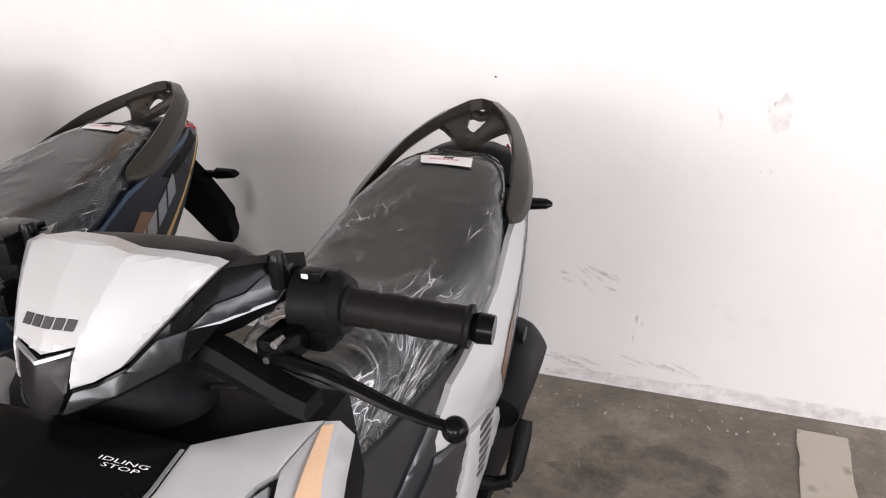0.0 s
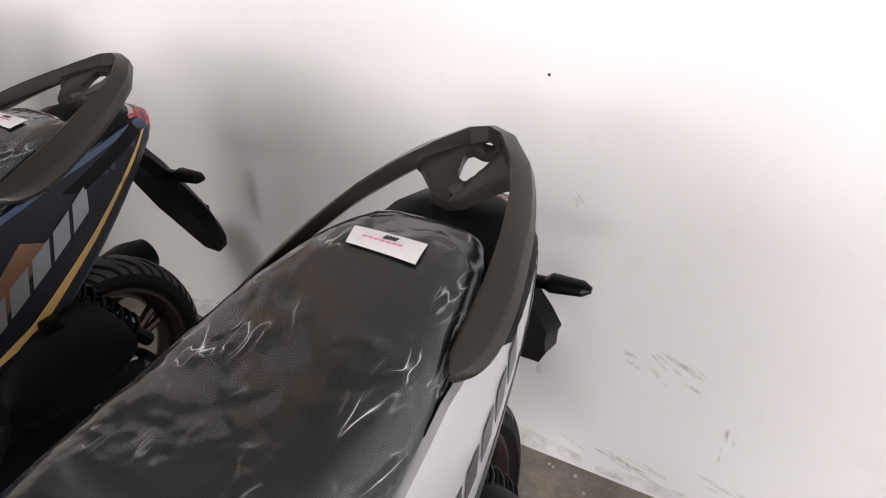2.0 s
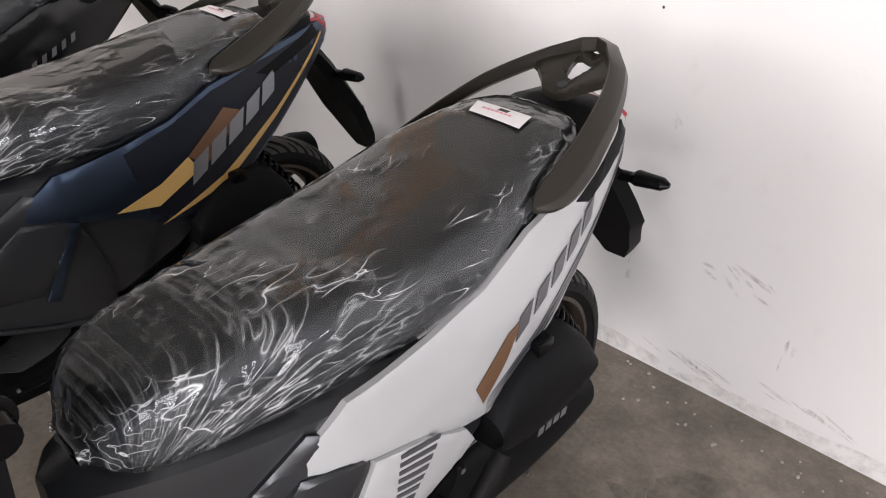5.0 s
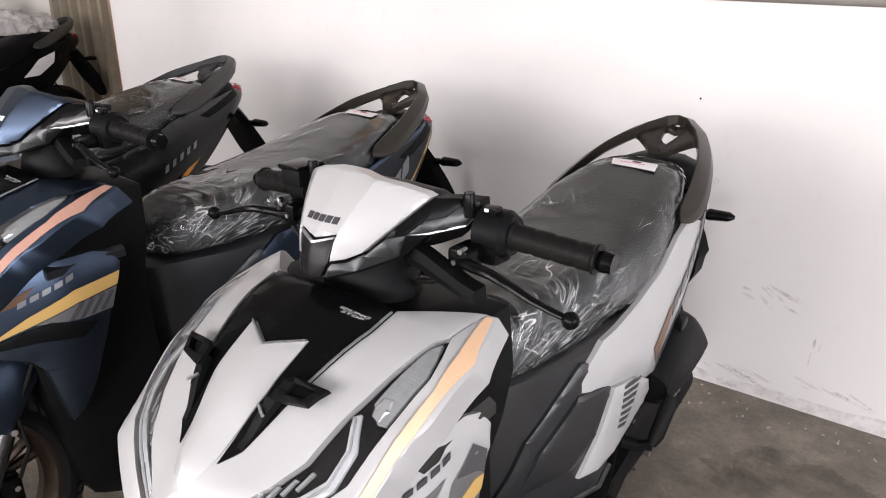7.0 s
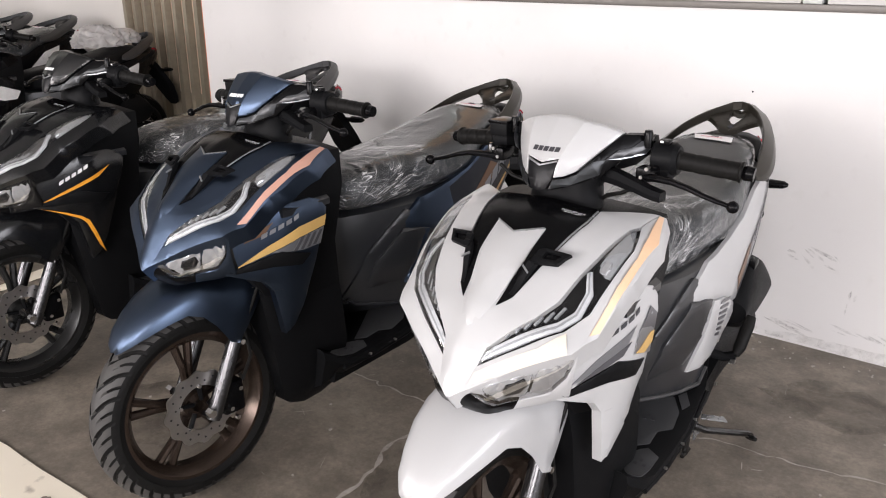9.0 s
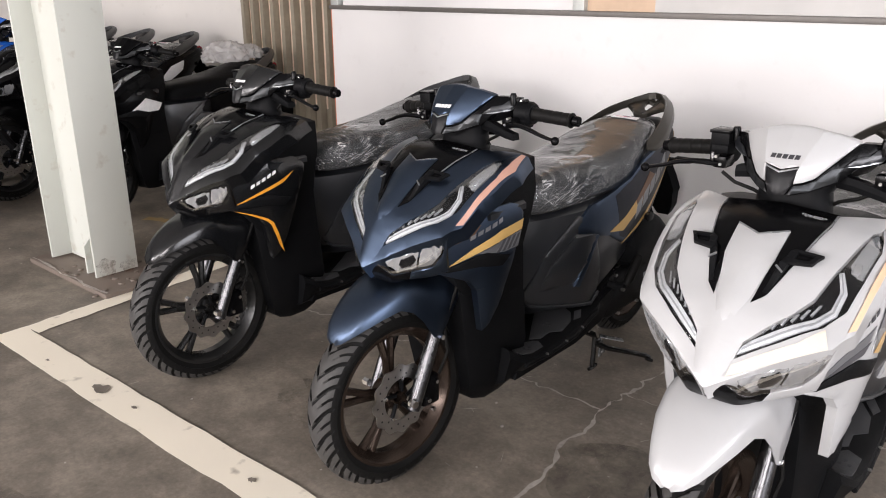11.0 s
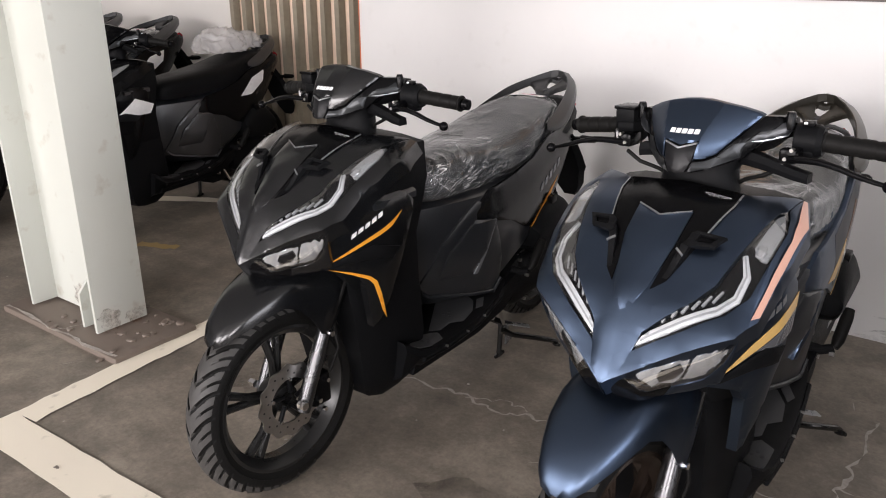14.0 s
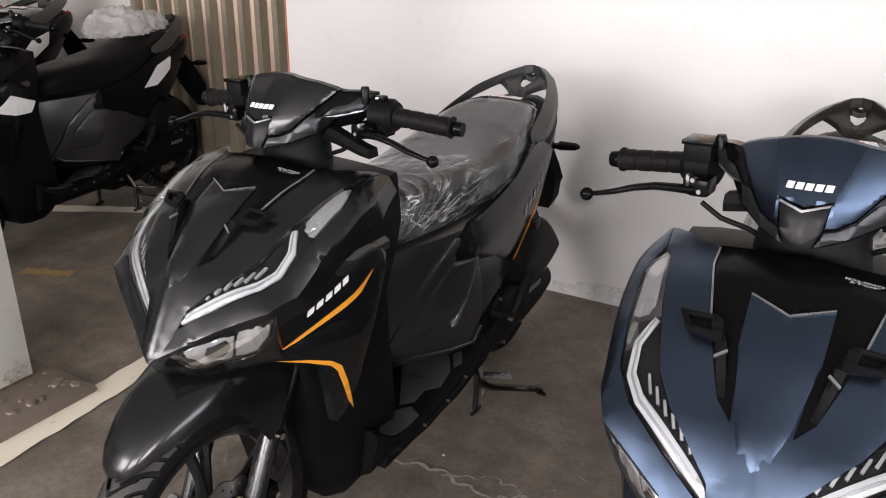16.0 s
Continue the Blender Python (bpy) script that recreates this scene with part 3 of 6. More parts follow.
for pts, w in (
    (((-0.87, 0.30), (-0.85, 0.60), (-0.89, 0.82), (-0.90, 1.065), (-0.902, 1.19), (-0.884, 1.34), (-0.86, 1.6)), 0.011),
    (((-0.90, 1.068), (-1.11, 1.065), (-1.22, 1.07), (-1.5, 1.03)), 0.008),
    (((-0.90, 1.19), (-0.70, 1.20), (-0.45, 1.28), (-0.18, 1.394), (0.044, 1.413), (0.273, 1.449), (0.6, 1.47)), 0.008),
    (((-2.25, 0.97), (-2.13, 1.0), (-1.925, 1.025), (-1.807, 0.992), (-1.703, 1.036), (-1.55, 1.03)), 0.009),
    (((-1.925, 1.025), (-1.80, 1.06), (-1.72, 1.05)), 0.006),
):
    ground_mark("floor_crack", jagged(pts, w, 6), "crack", "pale filled crack across the concrete floor", "crack")
for x, y, r in ((-2.245, 0.10, 0.045), (-2.05, 0.11, 0.012), (-1.45, 0.12, 0.016), (-1.2, 0.15, 0.014), (-2.6, 0.08, 0.01)):
    bm = bmesh.new()
    bm.faces.new([bm.verts.new((x + r * random.uniform(0.6, 1.3) * math.cos(a), y + 0.6 * r * random.uniform(0.6, 1.3) * math.sin(a), 0.0065)) for a in np.arange(14) * 2 * math.pi / 14])
    ground_mark("chipped_patch", bm, "floor", "chipped patch where the line paint has come off", "patch")
# crumbs of plaster
bm = bmesh.new()
for _ in range(70):
    x, y = random.choice(((random.uniform(-0.35, 0.6), random.uniform(2.02, 2.17)), (random.uniform(-2.6, 0.6), random.uniform(0.2, 2.1))))
    s = random.uniform(0.002, 0.0055)
    bmesh.ops.create_icosphere(bm, subdivisions=1, radius=s, matrix=Matrix.Translation((x, y, s * 0.5)) @ Matrix.Diagonal((1, random.uniform(0.6, 1.6), 0.6, 1)))
tagged(part("plaster_crumbs", bm, "crack"), "tiny pale crumbs of plaster on the floor", "crumbs", kind="stuff")


bm = bmesh.new()
for _ in range(150):
    x, y = random.uniform(-4.2, 1.2), random.uniform(-0.6, 2.1)
    a, l, w = random.uniform(0, 6.28), random.choice((random.uniform(0.004, 0.012), random.uniform(0.02, 0.07))), random.uniform(0.0008, 0.0022)
    if l < 0.013:
        w = l * random.uniform(0.3, 0.7)
    d, q = Vector((math.cos(a), math.sin(a), 0)), Vector((-math.sin(a), math.cos(a), 0))
    bm.faces.new([bm.verts.new(Vector((x, y, 0.0022)) + d * u * l / 2 + q * v * w) for u, v in ((-1, 0), (-0.3, 1), (0.5, 0.7), (1, 0), (0.4, -1), (-0.6, -0.7))])
tagged(part("floor_flecks", bm, "crack"), "pale flecks and short scratches on the concrete", "flecks", kind="stuff")


# scuffs on the low wall
def scuff(x, z, w, hgt, n, slant, material="smudge"):
    bm = bmesh.new()
    for k in range(n):
        cx, cz = x + random.uniform(-w, w) / 2, z + random.uniform(-hgt, hgt) / 2
        l, t = random.uniform(0.25, 0.6) * max(w, hgt), random.uniform(0.002, 0.0055)
        a = slant + random.uniform(-0.25, 0.25)
        d, s = Vector((math.cos(a), 0, math.sin(a))), Vector((-math.sin(a), 0, math.cos(a)))
        c = Vector((cx, WALL_Y - 0.0015, cz))
        bm.faces.new([bm.verts.new(c + d * u * l / 2 + s * v * t) for u, v in ((-1, 0), (-0.3, 1), (0.6, 0.8), (1, 0), (0.5, -1), (-0.5, -0.8))])
    return tagged(part("wall_scuff", bm, material), "thin grey scuff marks on the white wall", "scuff", kind="structure")


for a in ((-0.10, 0.335, 0.12, 0.05, 9, -0.5), (-0.19, 0.335, 0.06, 0.03, 7, -0.3), (0.164, 0.81, 0.012, 0.05, 6, 1.5), (0.275, 0.84, 0.02, 0.04, 5, 1.2),
          (0.283, 0.686, 0.03, 0.025, 4, 1.2), (-0.39, 0.27, 0.015, 0.09, 6, 1.6), (-0.335, 0.65, 0.03, 0.04, 4, -0.9), (-0.2, 0.06, 0.25, 0.03, 8, -0.2),
          (0.1, 0.08, 0.2, 0.04, 8, -0.35), (-0.9, 0.07, 0.3, 0.05, 9, 0.1), (0.05, 0.2, 0.1, 0.06, 4, 1.4), (-1.6, 0.1, 0.4, 0.08, 8, 0.2)):
    scuff(*a)
bm = bmesh.new()
bmesh.ops.create_uvsphere(bm, u_segments=10, v_segments=6, radius=0.003, matrix=Matrix.Translation((-0.40, WALL_Y - 0.001, 0.878)) @ Matrix.Diagonal((1, 0.4, 1.1, 1)))
tagged(part("wall_plug", bm, "ink"), "small dark plug hole in the white wall", "hole", kind="structure")



# smears: grime at the wall's foot and rust on the column
def smear(name, at_x, at_z, w, hgt, material, label, y=None, x=None):
    """An uneven patch lying 1 mm off a wall (y given) or off a flange (x given)."""
    bm = bmesh.new()
    n = 22
    ring = []
    for k in range(n):
        a = 2 * math.pi * k / n
        r = random.uniform(0.65, 1.1)
        p, z = at_x + w / 2 * r * math.cos(a), max(0.003, at_z + hgt / 2 * r * math.sin(a))
        ring.append(bm.verts.new((p, y, z) if x is None else (x, p, z)))
    bm.faces.new(ring)
    return tagged(part(name, bm, material), label, "stain", kind="structure")


for x0, z0, w, hgt in ((0.3, 0.02, 1.1, 0.06), (-0.6, 0.02, 0.9, 0.07), (-1.7, 0.03, 1.0, 0.09), (-2.7, 0.02, 1.0, 0.06), (0.30, 0.82, 0.05, 0.10)):
    smear("wall_grime", x0, z0, w, hgt, "grime", "faint brown grime smeared on the white wall", y=WALL_Y - 0.001)
for y0, z0, w, hgt in ((0.62, 0.07, 0.10, 0.10), (0.72, 0.05, 0.09, 0.07)):
    smear("rust_stain", y0, z0, w, hgt, "ruststain", "brown rust stain on the white column", x=-3.189)
for x0, z0, w, hgt in ((-3.40, 0.08, 0.20, 0.12), (-3.27, 0.30, 0.05, 0.3)):
    smear("rust_stain", x0, z0, w, hgt, "ruststain", "brown rust stain on the white column", y=0.658)
for x0, y0, w, d in ((-1.55, 0.55, 0.5, 0.35), (-0.65, 0.75, 0.55, 0.4), (0.15, 1.05, 0.5, 0.5), (-2.5, 0.9, 0.45, 0.6), (-1.75, -0.45, 0.8, 0.4), (-3.0, -0.5, 0.9, 0.5), (0.1, 1.8, 0.5, 0.3)):
    bm = bmesh.new()
    bm.faces.new([bm.verts.new((x0 + w / 2 * random.uniform(0.7, 1.1) * math.cos(a), y0 + d / 2 * random.uniform(0.7, 1.1) * math.sin(a), 0.0028)) for a in np.arange(26) * 2 * math.pi / 26])
    ground_mark("oil_stain", bm, "oil", "dark oil stain soaked into the concrete", "stain")

# broken cement round the column's foot
bm = bmesh.new()
for _ in range(40):
    x, y, s = random.uniform(-3.45, -3.03), random.uniform(0.47, 0.86), random.uniform(0.004, 0.017)
    bmesh.ops.create_icosphere(bm, subdivisions=1, radius=s, matrix=Matrix.Translation((x, y, 0.022 + s * 0.2 if -3.73 < x < -2.99 and 0.51 < y < 0.82 else s * 0.3)) @ Matrix.Rotation(random.uniform(0, 6), 4, "Z") @ Matrix.Diagonal((1, random.uniform(0.5, 1.5), 0.55, 1)))
tagged(part("cement_rubble", bm, "curb"), "broken brown cement rubble round the column foot", "rubble", kind="stuff")
for pts in (((-3.72, 0.515), (-3.3, 0.507), (-3.0, 0.512)), ((-3.35, 0.512), (-3.30, 0.60), (-3.21, 0.66))):
    bm = jagged(pts, 0.012, 5)
    move(bm, Matrix.Translation((0, 0, 0.021)))
    ground_mark("plinth_crack", bm, "crack", "pale broken edge of the cement plinth", "crack")

# folding corrugated shutter in the gap left of the wall
shutter = tagged(thing("shutter", "taupe corrugated folding shutter with pale sheets behind", "shutter"), kind="structure")
SX0, SX1, SY = -4.91, -3.20, 2.72
n = 15
for k in range(n):
    x0 = SX0 + (SX1 - SX0) * k / n
    w = (SX1 - SX0) / n
    rib = loft([[(x0 + a * w, SY - b, z) for a, b in ((0.0, 0.0), (0.12, 0.035), (0.42, 0.035), (0.54, 0.0), (0.54, -0.006), (0.0, -0.006))] for z in (0.02, 3.2)])
    part("slat", rib, "shutter", shutter)
for k in range(5):
    a, b = SX0 + (SX1 - SX0) * k / 5, SX0 + (SX1 - SX0) * (k + 1) / 5
    part("sheet", box((a, SY + 0.01, 0.45 if k < 4 else 0.02), (b - 0.004, SY + 0.02, 3.2)), ("shutter_light", "shutter_light", "shutter_light", "shutter_pink", "shutter_pink")[k], shutter)
part("base_sheet", box((SX0, SY + 0.011, 0.0), (SX1, SY + 0.02, 0.445)), "shutter", shutter)
slab("trim_edge", (WALL_L - 0.012, WALL_Y + 0.005, 0.0), (WALL_L - 0.001, WALL_Y + 0.135, WALL_TOP), "rust", "orange primer on the wall end", 0, "edge")


# ---- scooters ----
# own axes: x to the rider's left, y to the rear, z up, from the ground under the front axle
RAKE = Vector((0, 0.447, 0.894))
HUB = Vector((0, 0, 0.25))


def steered(bm, degrees):
    m = Matrix.Translation(HUB) @ Matrix.Rotation(radians(degrees), 4, RAKE) @ Matrix.Translation(-HUB)
    return move(bm, m)


def front(u, v, h):
    """The front apron's surface: u across, v up the slope from the nose, h out."""
    b = curve(v, (-0.1, 0, 0.04, 0.09, 0.146, 0.22, 0.30, 0.34, 0.385, 0.45, 0.52), (-0.05, 0, 0.019, 0.04, 0.055, 0.056, 0.047, 0.038, 0.02, -0.014, -0.06))
    edge = curve(v, (0.0, 0.10, 0.15, 0.27, 0.385, 0.46), (0.3, 0.2, 0.182, 0.193, 0.201, 0.184))
    crease = 0.011 * (1 - math.exp(-(u / 0.026) ** 2)) * curve(v, (0.0, 0.05, 0.16, 0.26), (0.4, 1, 1, 0.3))
    n = b + 0.004 - u * u - crease - 1.2 * soft_max(abs(u) - edge, 0.008) + h
    return Vector((u, -0.08 + 0.79 * v - 0.61 * n, 0.63 + 0.61 * v + 0.79 * n))


def under(sx):
    """The face under the nose, from the lower strip (v = 0) down and back to the chin (v = 1)."""
    def f(u, v, h):
        a = Vector((lerp(u, (0, 0.3, 0.75, 1), (0, 0.055, 0.15, 0.18)), lerp(u, (0, 0.3, 0.75, 1), (-0.077, -0.058, 0.0, 0.02)), lerp(u, (0, 0.3, 0.75, 1), (0.628, 0.65, 0.693, 0.713))))
        b = Vector((lerp(u, (0, 0.3, 0.75, 1), (0, 0.045, 0.115, 0.15)), lerp(u, (0, 0.3, 0.75, 1), (-0.045, -0.036, 0.03, 0.06)), lerp(u, (0, 0.3, 0.75, 1), (0.582, 0.580, 0.590, 0.602))))
        p = a.lerp(b, v) + Vector((0.25, -0.85, -0.45)) * (h + 0.006 * math.sin(math.pi * v))
        return Vector((sx * p.x, p.y, p.z))
    return f


def flank(sx):
    """The side of the leg shield: u is y, v is z."""
    def f(u, v, h):
        x = 0.207 - soft_max(0.2 - u, 0.02) * 0.42 - soft_max(0.6 - v, 0.02) * 0.15 - soft_max(v - 0.70, 0.02) * 0.25 - max(0, u - 0.32) * 0.3
        return Vector((sx * (x + h), u, v))
    return f


BODY_Y = (0.435, 0.46, 0.50, 0.56, 0.62, 0.68, 0.74, 0.82, 0.95, 1.10, 1.25, 1.38, 1.47)
BODY_W = (0.035, 0.07, 0.095, 0.12, 0.14, 0.158, 0.172, 0.176, 0.176, 0.170, 0.150, 0.115, 0.07)
BODY_LO = (0.33, 0.32, 0.315, 0.305, 0.30, 0.295, 0.295, 0.305, 0.36, 0.45, 0.57, 0.67, 0.72)
BODY_HI = (0.62, 0.628, 0.632, 0.634, 0.635, 0.637, 0.64, 0.65, 0.68, 0.735, 0.765, 0.785, 0.79)


def side(sx):
    """The side of the body under the seat: u is y, v is z."""
    def f(u, v, h):
        w = curve(u, BODY_Y, BODY_W)
        lo, hi = lerp(u, BODY_Y, BODY_LO), lerp(u, BODY_Y, BODY_HI)
        k = (v - lo) / max(0.05, hi - lo)
        x = w - 0.035 * max(0, 0.45 - k) - 0.05 * max(0, k - 0.75)
        return Vector((sx * (x + h), u, v))
    return f


def cowl(u, v, h):
    """The handlebar cover's front: u across, v is z; a flat middle facet and swept-back sides."""
    y0 = curve(v, (0.88, 0.91, 0.952, 0.975, 1.0, 1.03, 1.06), (0.202, 0.207, 0.218, 0.232, 0.252, 0.284, 0.325))
    k = lerp(v, (0.93, 0.96, 1.02), (0.024, 0.032, 0.052))
    a = abs(u)
    back = 0.10 * a if a < k else 0.10 * k + 0.86 * (a - k) + 2.0 * (a - k) ** 2
    return Vector((u, y0 + back - h, v))


def arch(y, top, w, low, k=9):
    """One section of the fender, from its left lower edge over the top."""
    ring = []
    for i in range(k):
        a = math.pi * i / (k - 1)
        c, s = math.cos(a), math.sin(a)
        ring.append(Vector((math.copysign(abs(c) ** 0.75, c) * w, y, low + (top - low) * s ** 0.6)))
    return ring


def bars(u0, v0, du, dv, n, f, slant=0.0, gap=0.3):
    """A row of plain bars where lettering stands, in the chart f, inside one mesh."""
    bm = bmesh.new()
    for i in range(n):
        a, b = u0 + du * i / n, u0 + du * (i + 1 - gap) / n
        s, e = slant * i / n, slant * (i + 1 - gap) / n
        panel([(a, v0 + s), (b, v0 + e), (b + dv * 0.2, v0 + dv + e), (a + dv * 0.2, v0 + dv + s)], f, 0.001, 0.05, 0.0, bm)
    return bm


def words(text, u0, v0, height, f, slant=0.25, wide=2.0):
    """Raised letters from the built-in font, laid on the chart f from (u0, v0)."""
    cu = bpy.data.curves.new("text", "FONT")
    cu.body, cu.size, cu.resolution_u = text, height * 1.4, 2
    ob = bpy.data.objects.new("text", cu)
    me = bpy.data.meshes.new_from_object(ob)
    bm = bmesh.new()
    bm.from_mesh(me)
    bpy.data.objects.remove(ob)
    bpy.data.curves.remove(cu)
    bpy.data.meshes.remove(me)
    for v in bm.verts:
        v.co = f(u0 + wide * v.co.x + slant * v.co.y, v0 + v.co.y, 0.0)
    return bm


def wheel(name, parent, centre, rim_mat, half, turn, disc):
    c = Vector(centre)
    prof = []
    for i in range(19):
        a = math.pi * (i / 18 - 0.5) * 1.16
        prof.append((half * math.sin(a) / math.sin(math.pi * 0.58) * 1.0, 0.205 + 0.045 * math.cos(a) ** 0.8 if math.cos(a) > 0 else 0.205))
    prof += [(half * 0.82, 0.186), (-half * 0.82, 0.186)]

    n, pitch = 24, 14
    bm = bmesh.new()
    rings = []
    for k in range(n * pitch):
        ring = []
        for x, r in prof:
            a = 2 * math.pi * k / (n * pitch) - 2 * math.pi / n * 21.0 * abs(x)
            q = abs(x) / half
            cut = 0.0
            if r > 0.214 and 0.05 < q < 0.97 and k % pitch < (3 if q < 0.7 else 2):
                cut = 0.006
            elif r > 0.214 and 0.45 < q < 0.97 and 8 <= k % pitch < 9:
                cut = 0.004
            ring.append((bm.verts.new(c + Vector((x, (r - cut) * math.cos(a), (r - cut) * math.sin(a)))), cut > 0, r))
        rings.append(ring)
    for i, r in enumerate(rings):
        s = rings[(i + 1) % len(rings)]
        for k in range(len(prof)):
            j = (k + 1) % len(prof)
            four = (r[k], r[j], s[j], s[k])
            fc = bm.faces.new([v[0] for v in four])
            # dark rubber for side walls; in grooves it also paints in their shade
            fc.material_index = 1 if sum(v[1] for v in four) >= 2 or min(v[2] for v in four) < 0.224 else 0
    hub = part(name, turn(lathe([(-0.035, 0.016), (-0.035, 0.034), (-0.02, 0.04), (0.02, 0.04), (0.035, 0.034), (0.035, 0.016)], c, 32)), rim_mat, parent)
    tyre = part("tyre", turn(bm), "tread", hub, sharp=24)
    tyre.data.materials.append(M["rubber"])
    w = half * 0.86
    part("rim", turn(lathe([(-w, 0.196), (-w, 0.182), (-w + 0.008, 0.174), (-0.014, 0.162), (0.014, 0.162), (w - 0.008, 0.174), (w, 0.182), (w, 0.196), (w - 0.01, 0.188), (0, 0.182), (-w + 0.01, 0.188)], c, 72)), rim_mat, hub)
    for k in range(5):
        for d in (-0.10, 0.10):
            a0, a1 = 2 * math.pi * k / 5 + 0.35 + d * 0.8, 2 * math.pi * k / 5 + 0.35 + d * 1.15
            p0 = c + Vector((0.0, 0.032 * math.cos(a0), 0.032 * math.sin(a0)))
            pm = c + Vector((0.006, 0.10 * math.cos(a0), 0.10 * math.sin(a0)))
            p1 = c + Vector((0.0, 0.17 * math.cos(a1), 0.17 * math.sin(a1)))
            part("spoke", turn(tube([p0, pm, p1], [0.013, 0.010, 0.012], 8)), rim_mat, hub)
    if disc:
        bm = bmesh.new()
        n = 96
        o, i_ = [], []
        for x in (0.047, 0.051):
            o.append([bm.verts.new(c + Vector((x, (0.094 + 0.004 * math.cos(12 * a)) * math.cos(a), (0.094 + 0.004 * math.cos(12 * a)) * math.sin(a)))) for a in np.arange(n) * 2 * math.pi / n])
            i_.append([bm.verts.new(c + Vector((x, 0.058 * math.cos(a), 0.058 * math.sin(a)))) for a in np.arange(n) * 2 * math.pi / n])
        for k in range(n):
            j = (k + 1) % n
            for q in ((o[0][k], o[0][j], i_[0][j], i_[0][k]), (o[1][k], i_[1][k], i_[1][j], o[1][j]), (o[0][k], o[1][k], o[1][j], o[0][j]), (i_[0][k], i_[0][j], i_[1][j], i_[1][k])):
                bm.faces.new(q)
        dk = part("brake_disc", turn(bm), "steel", hub)
        for k in range(24):
            a = 2 * math.pi * k / 24
            r = 0.070 if k % 2 else 0.082
            part("vent_hole", turn(tube([c + Vector((0.0505, r * math.cos(a), r * math.sin(a))), c + Vector((0.0516, r * math.cos(a), r * math.sin(a)))], 0.0028, 8)), "ink", hub)
        for k in range(5):
            a = 2 * math.pi * k / 5
            part("disc_arm", turn(tube([c + Vector((0.045, 0.02 * math.cos(a), 0.02 * math.sin(a))), c + Vector((0.048, 0.062 * math.cos(a + 0.3), 0.062 * math.sin(a + 0.3)))], 0.006, 8)), "plastic", hub)
            part("bolt", turn(tube([c + Vector((0.05, 0.058 * math.cos(a + 0.3), 0.058 * math.sin(a + 0.3))), c + Vector((0.056, 0.058 * math.cos(a + 0.3), 0.058 * math.sin(a + 0.3)))], 0.005, 6)), "chrome", hub)
    return hub


def mirror2(outline, sx):
    return [(sx * u, v) for u, v in outline]


def smooth_path(rows, k):
    """Catmull-Rom rows between the given ones."""
    out = []
    for i in range(len(rows) - 1):
        p0, p1, p2, p3 = [np.array(rows[min(max(j, 0), len(rows) - 1)]) for j in (i - 1, i, i + 1, i + 2)]
        for n in range(k):
            t = n / k
            out.append(tuple(0.5 * (2 * p1 + (p2 - p0) * t + (2 * p0 - 5 * p1 + 4 * p2 - p3) * t * t + (3 * p1 - p0 - 3 * p2 + p3) * t ** 3)))
    return out + [rows[-1]]


SEAT_Y = (0.475, 0.49, 0.52, 0.57, 0.65, 0.76, 0.88, 0.98, 1.06, 1.14, 1.22, 1.28, 1.315, 1.33)


def seat_top(y):
    return curve(y, SEAT_Y, (0.66, 0.694, 0.722, 0.740, 0.750, 0.758, 0.768, 0.782, 0.798, 0.813, 0.824, 0.821, 0.80, 0.775))


def seat_half(y):
    return curve(y, SEAT_Y, (0.03, 0.062, 0.088, 0.104, 0.118, 0.138, 0.153, 0.155, 0.147, 0.132, 0.113, 0.092, 0.068, 0.04))


def seat_low(y):
    return curve(y, (0.475, 0.52, 0.62, 0.76, 0.98, 1.10, 1.25, 1.33), (0.642, 0.640, 0.640, 0.648, 0.678, 0.728, 0.758, 0.765))


def rounded(rings, k=3):
    """The same rings with smooth ones between them, each drawn as a closed curve through its points."""
    n = len(rings[0])
    fine = []
    for r in rings:
        r = [tuple(p) for p in r]
        out = []
        for i in range(n):
            p0, p1, p2, p3 = [np.array(r[j % n]) for j in (i - 1, i, i + 1, i + 2)]
            for m in range(k):
                t = m / k
                out.append(0.5 * (2 * p1 + (p2 - p0) * t + (2 * p0 - 5 * p1 + 4 * p2 - p3) * t * t + (3 * p1 - p0 - 3 * p2 + p3) * t ** 3))
        fine.append(np.array(out).ravel())
    rows = smooth_path([tuple(r) for r in fine], k)
    return [np.array(r).reshape(-1, 3) for r in rows]


def seat_ring(y, grow, k=25, crumple=0.0):
    ring = []
    w, t, lo = seat_half(y) + grow, seat_top(y) + grow, seat_low(y) - grow * 0.4
    for i in range(k):
        a = math.pi * i / (k - 1)
        c, s = math.cos(a), math.sin(a)
        p = Vector((math.copysign(abs(c) ** 0.62, c) * w, y, lo + (t - lo) * s ** 0.42))
        if crumple:
            r1 = max(0, 1 - abs(noise.noise(Vector((p.x * 9, p.y * 8, p.z * 9)))) * 3) ** 2
            r2 = max(0, 1 - abs(noise.noise(Vector((p.x * 22 + 7, p.y * 20, p.z * 22)))) * 3) ** 2
            loose = lerp(y, (0.48, 0.60, 0.74, 1.05, 1.16, 1.33), (1.2, 0.8, 0.25, 0.15, 0.6, 1.3)) + 0.9 * abs(c) ** 2
            yo, zo = p.y - 0.50, p.z - 0.615
            far = math.hypot(yo, zo)
            fan = max(0, math.sin(44 * math.atan2(zo, yo) + 5 * noise.noise(p * 6))) ** 3 * abs(c) ** 0.5 * lerp(far, (0.02, 0.05, 0.20, 0.36), (0, 1, 0.8, 0))
            p += Vector((math.copysign(0.6, c) * abs(c), 0, s)) * crumple * (loose * (0.10 * r1 + 0.16 * r2) + 1.0 * fan)
        ring.append(p)
    return ring


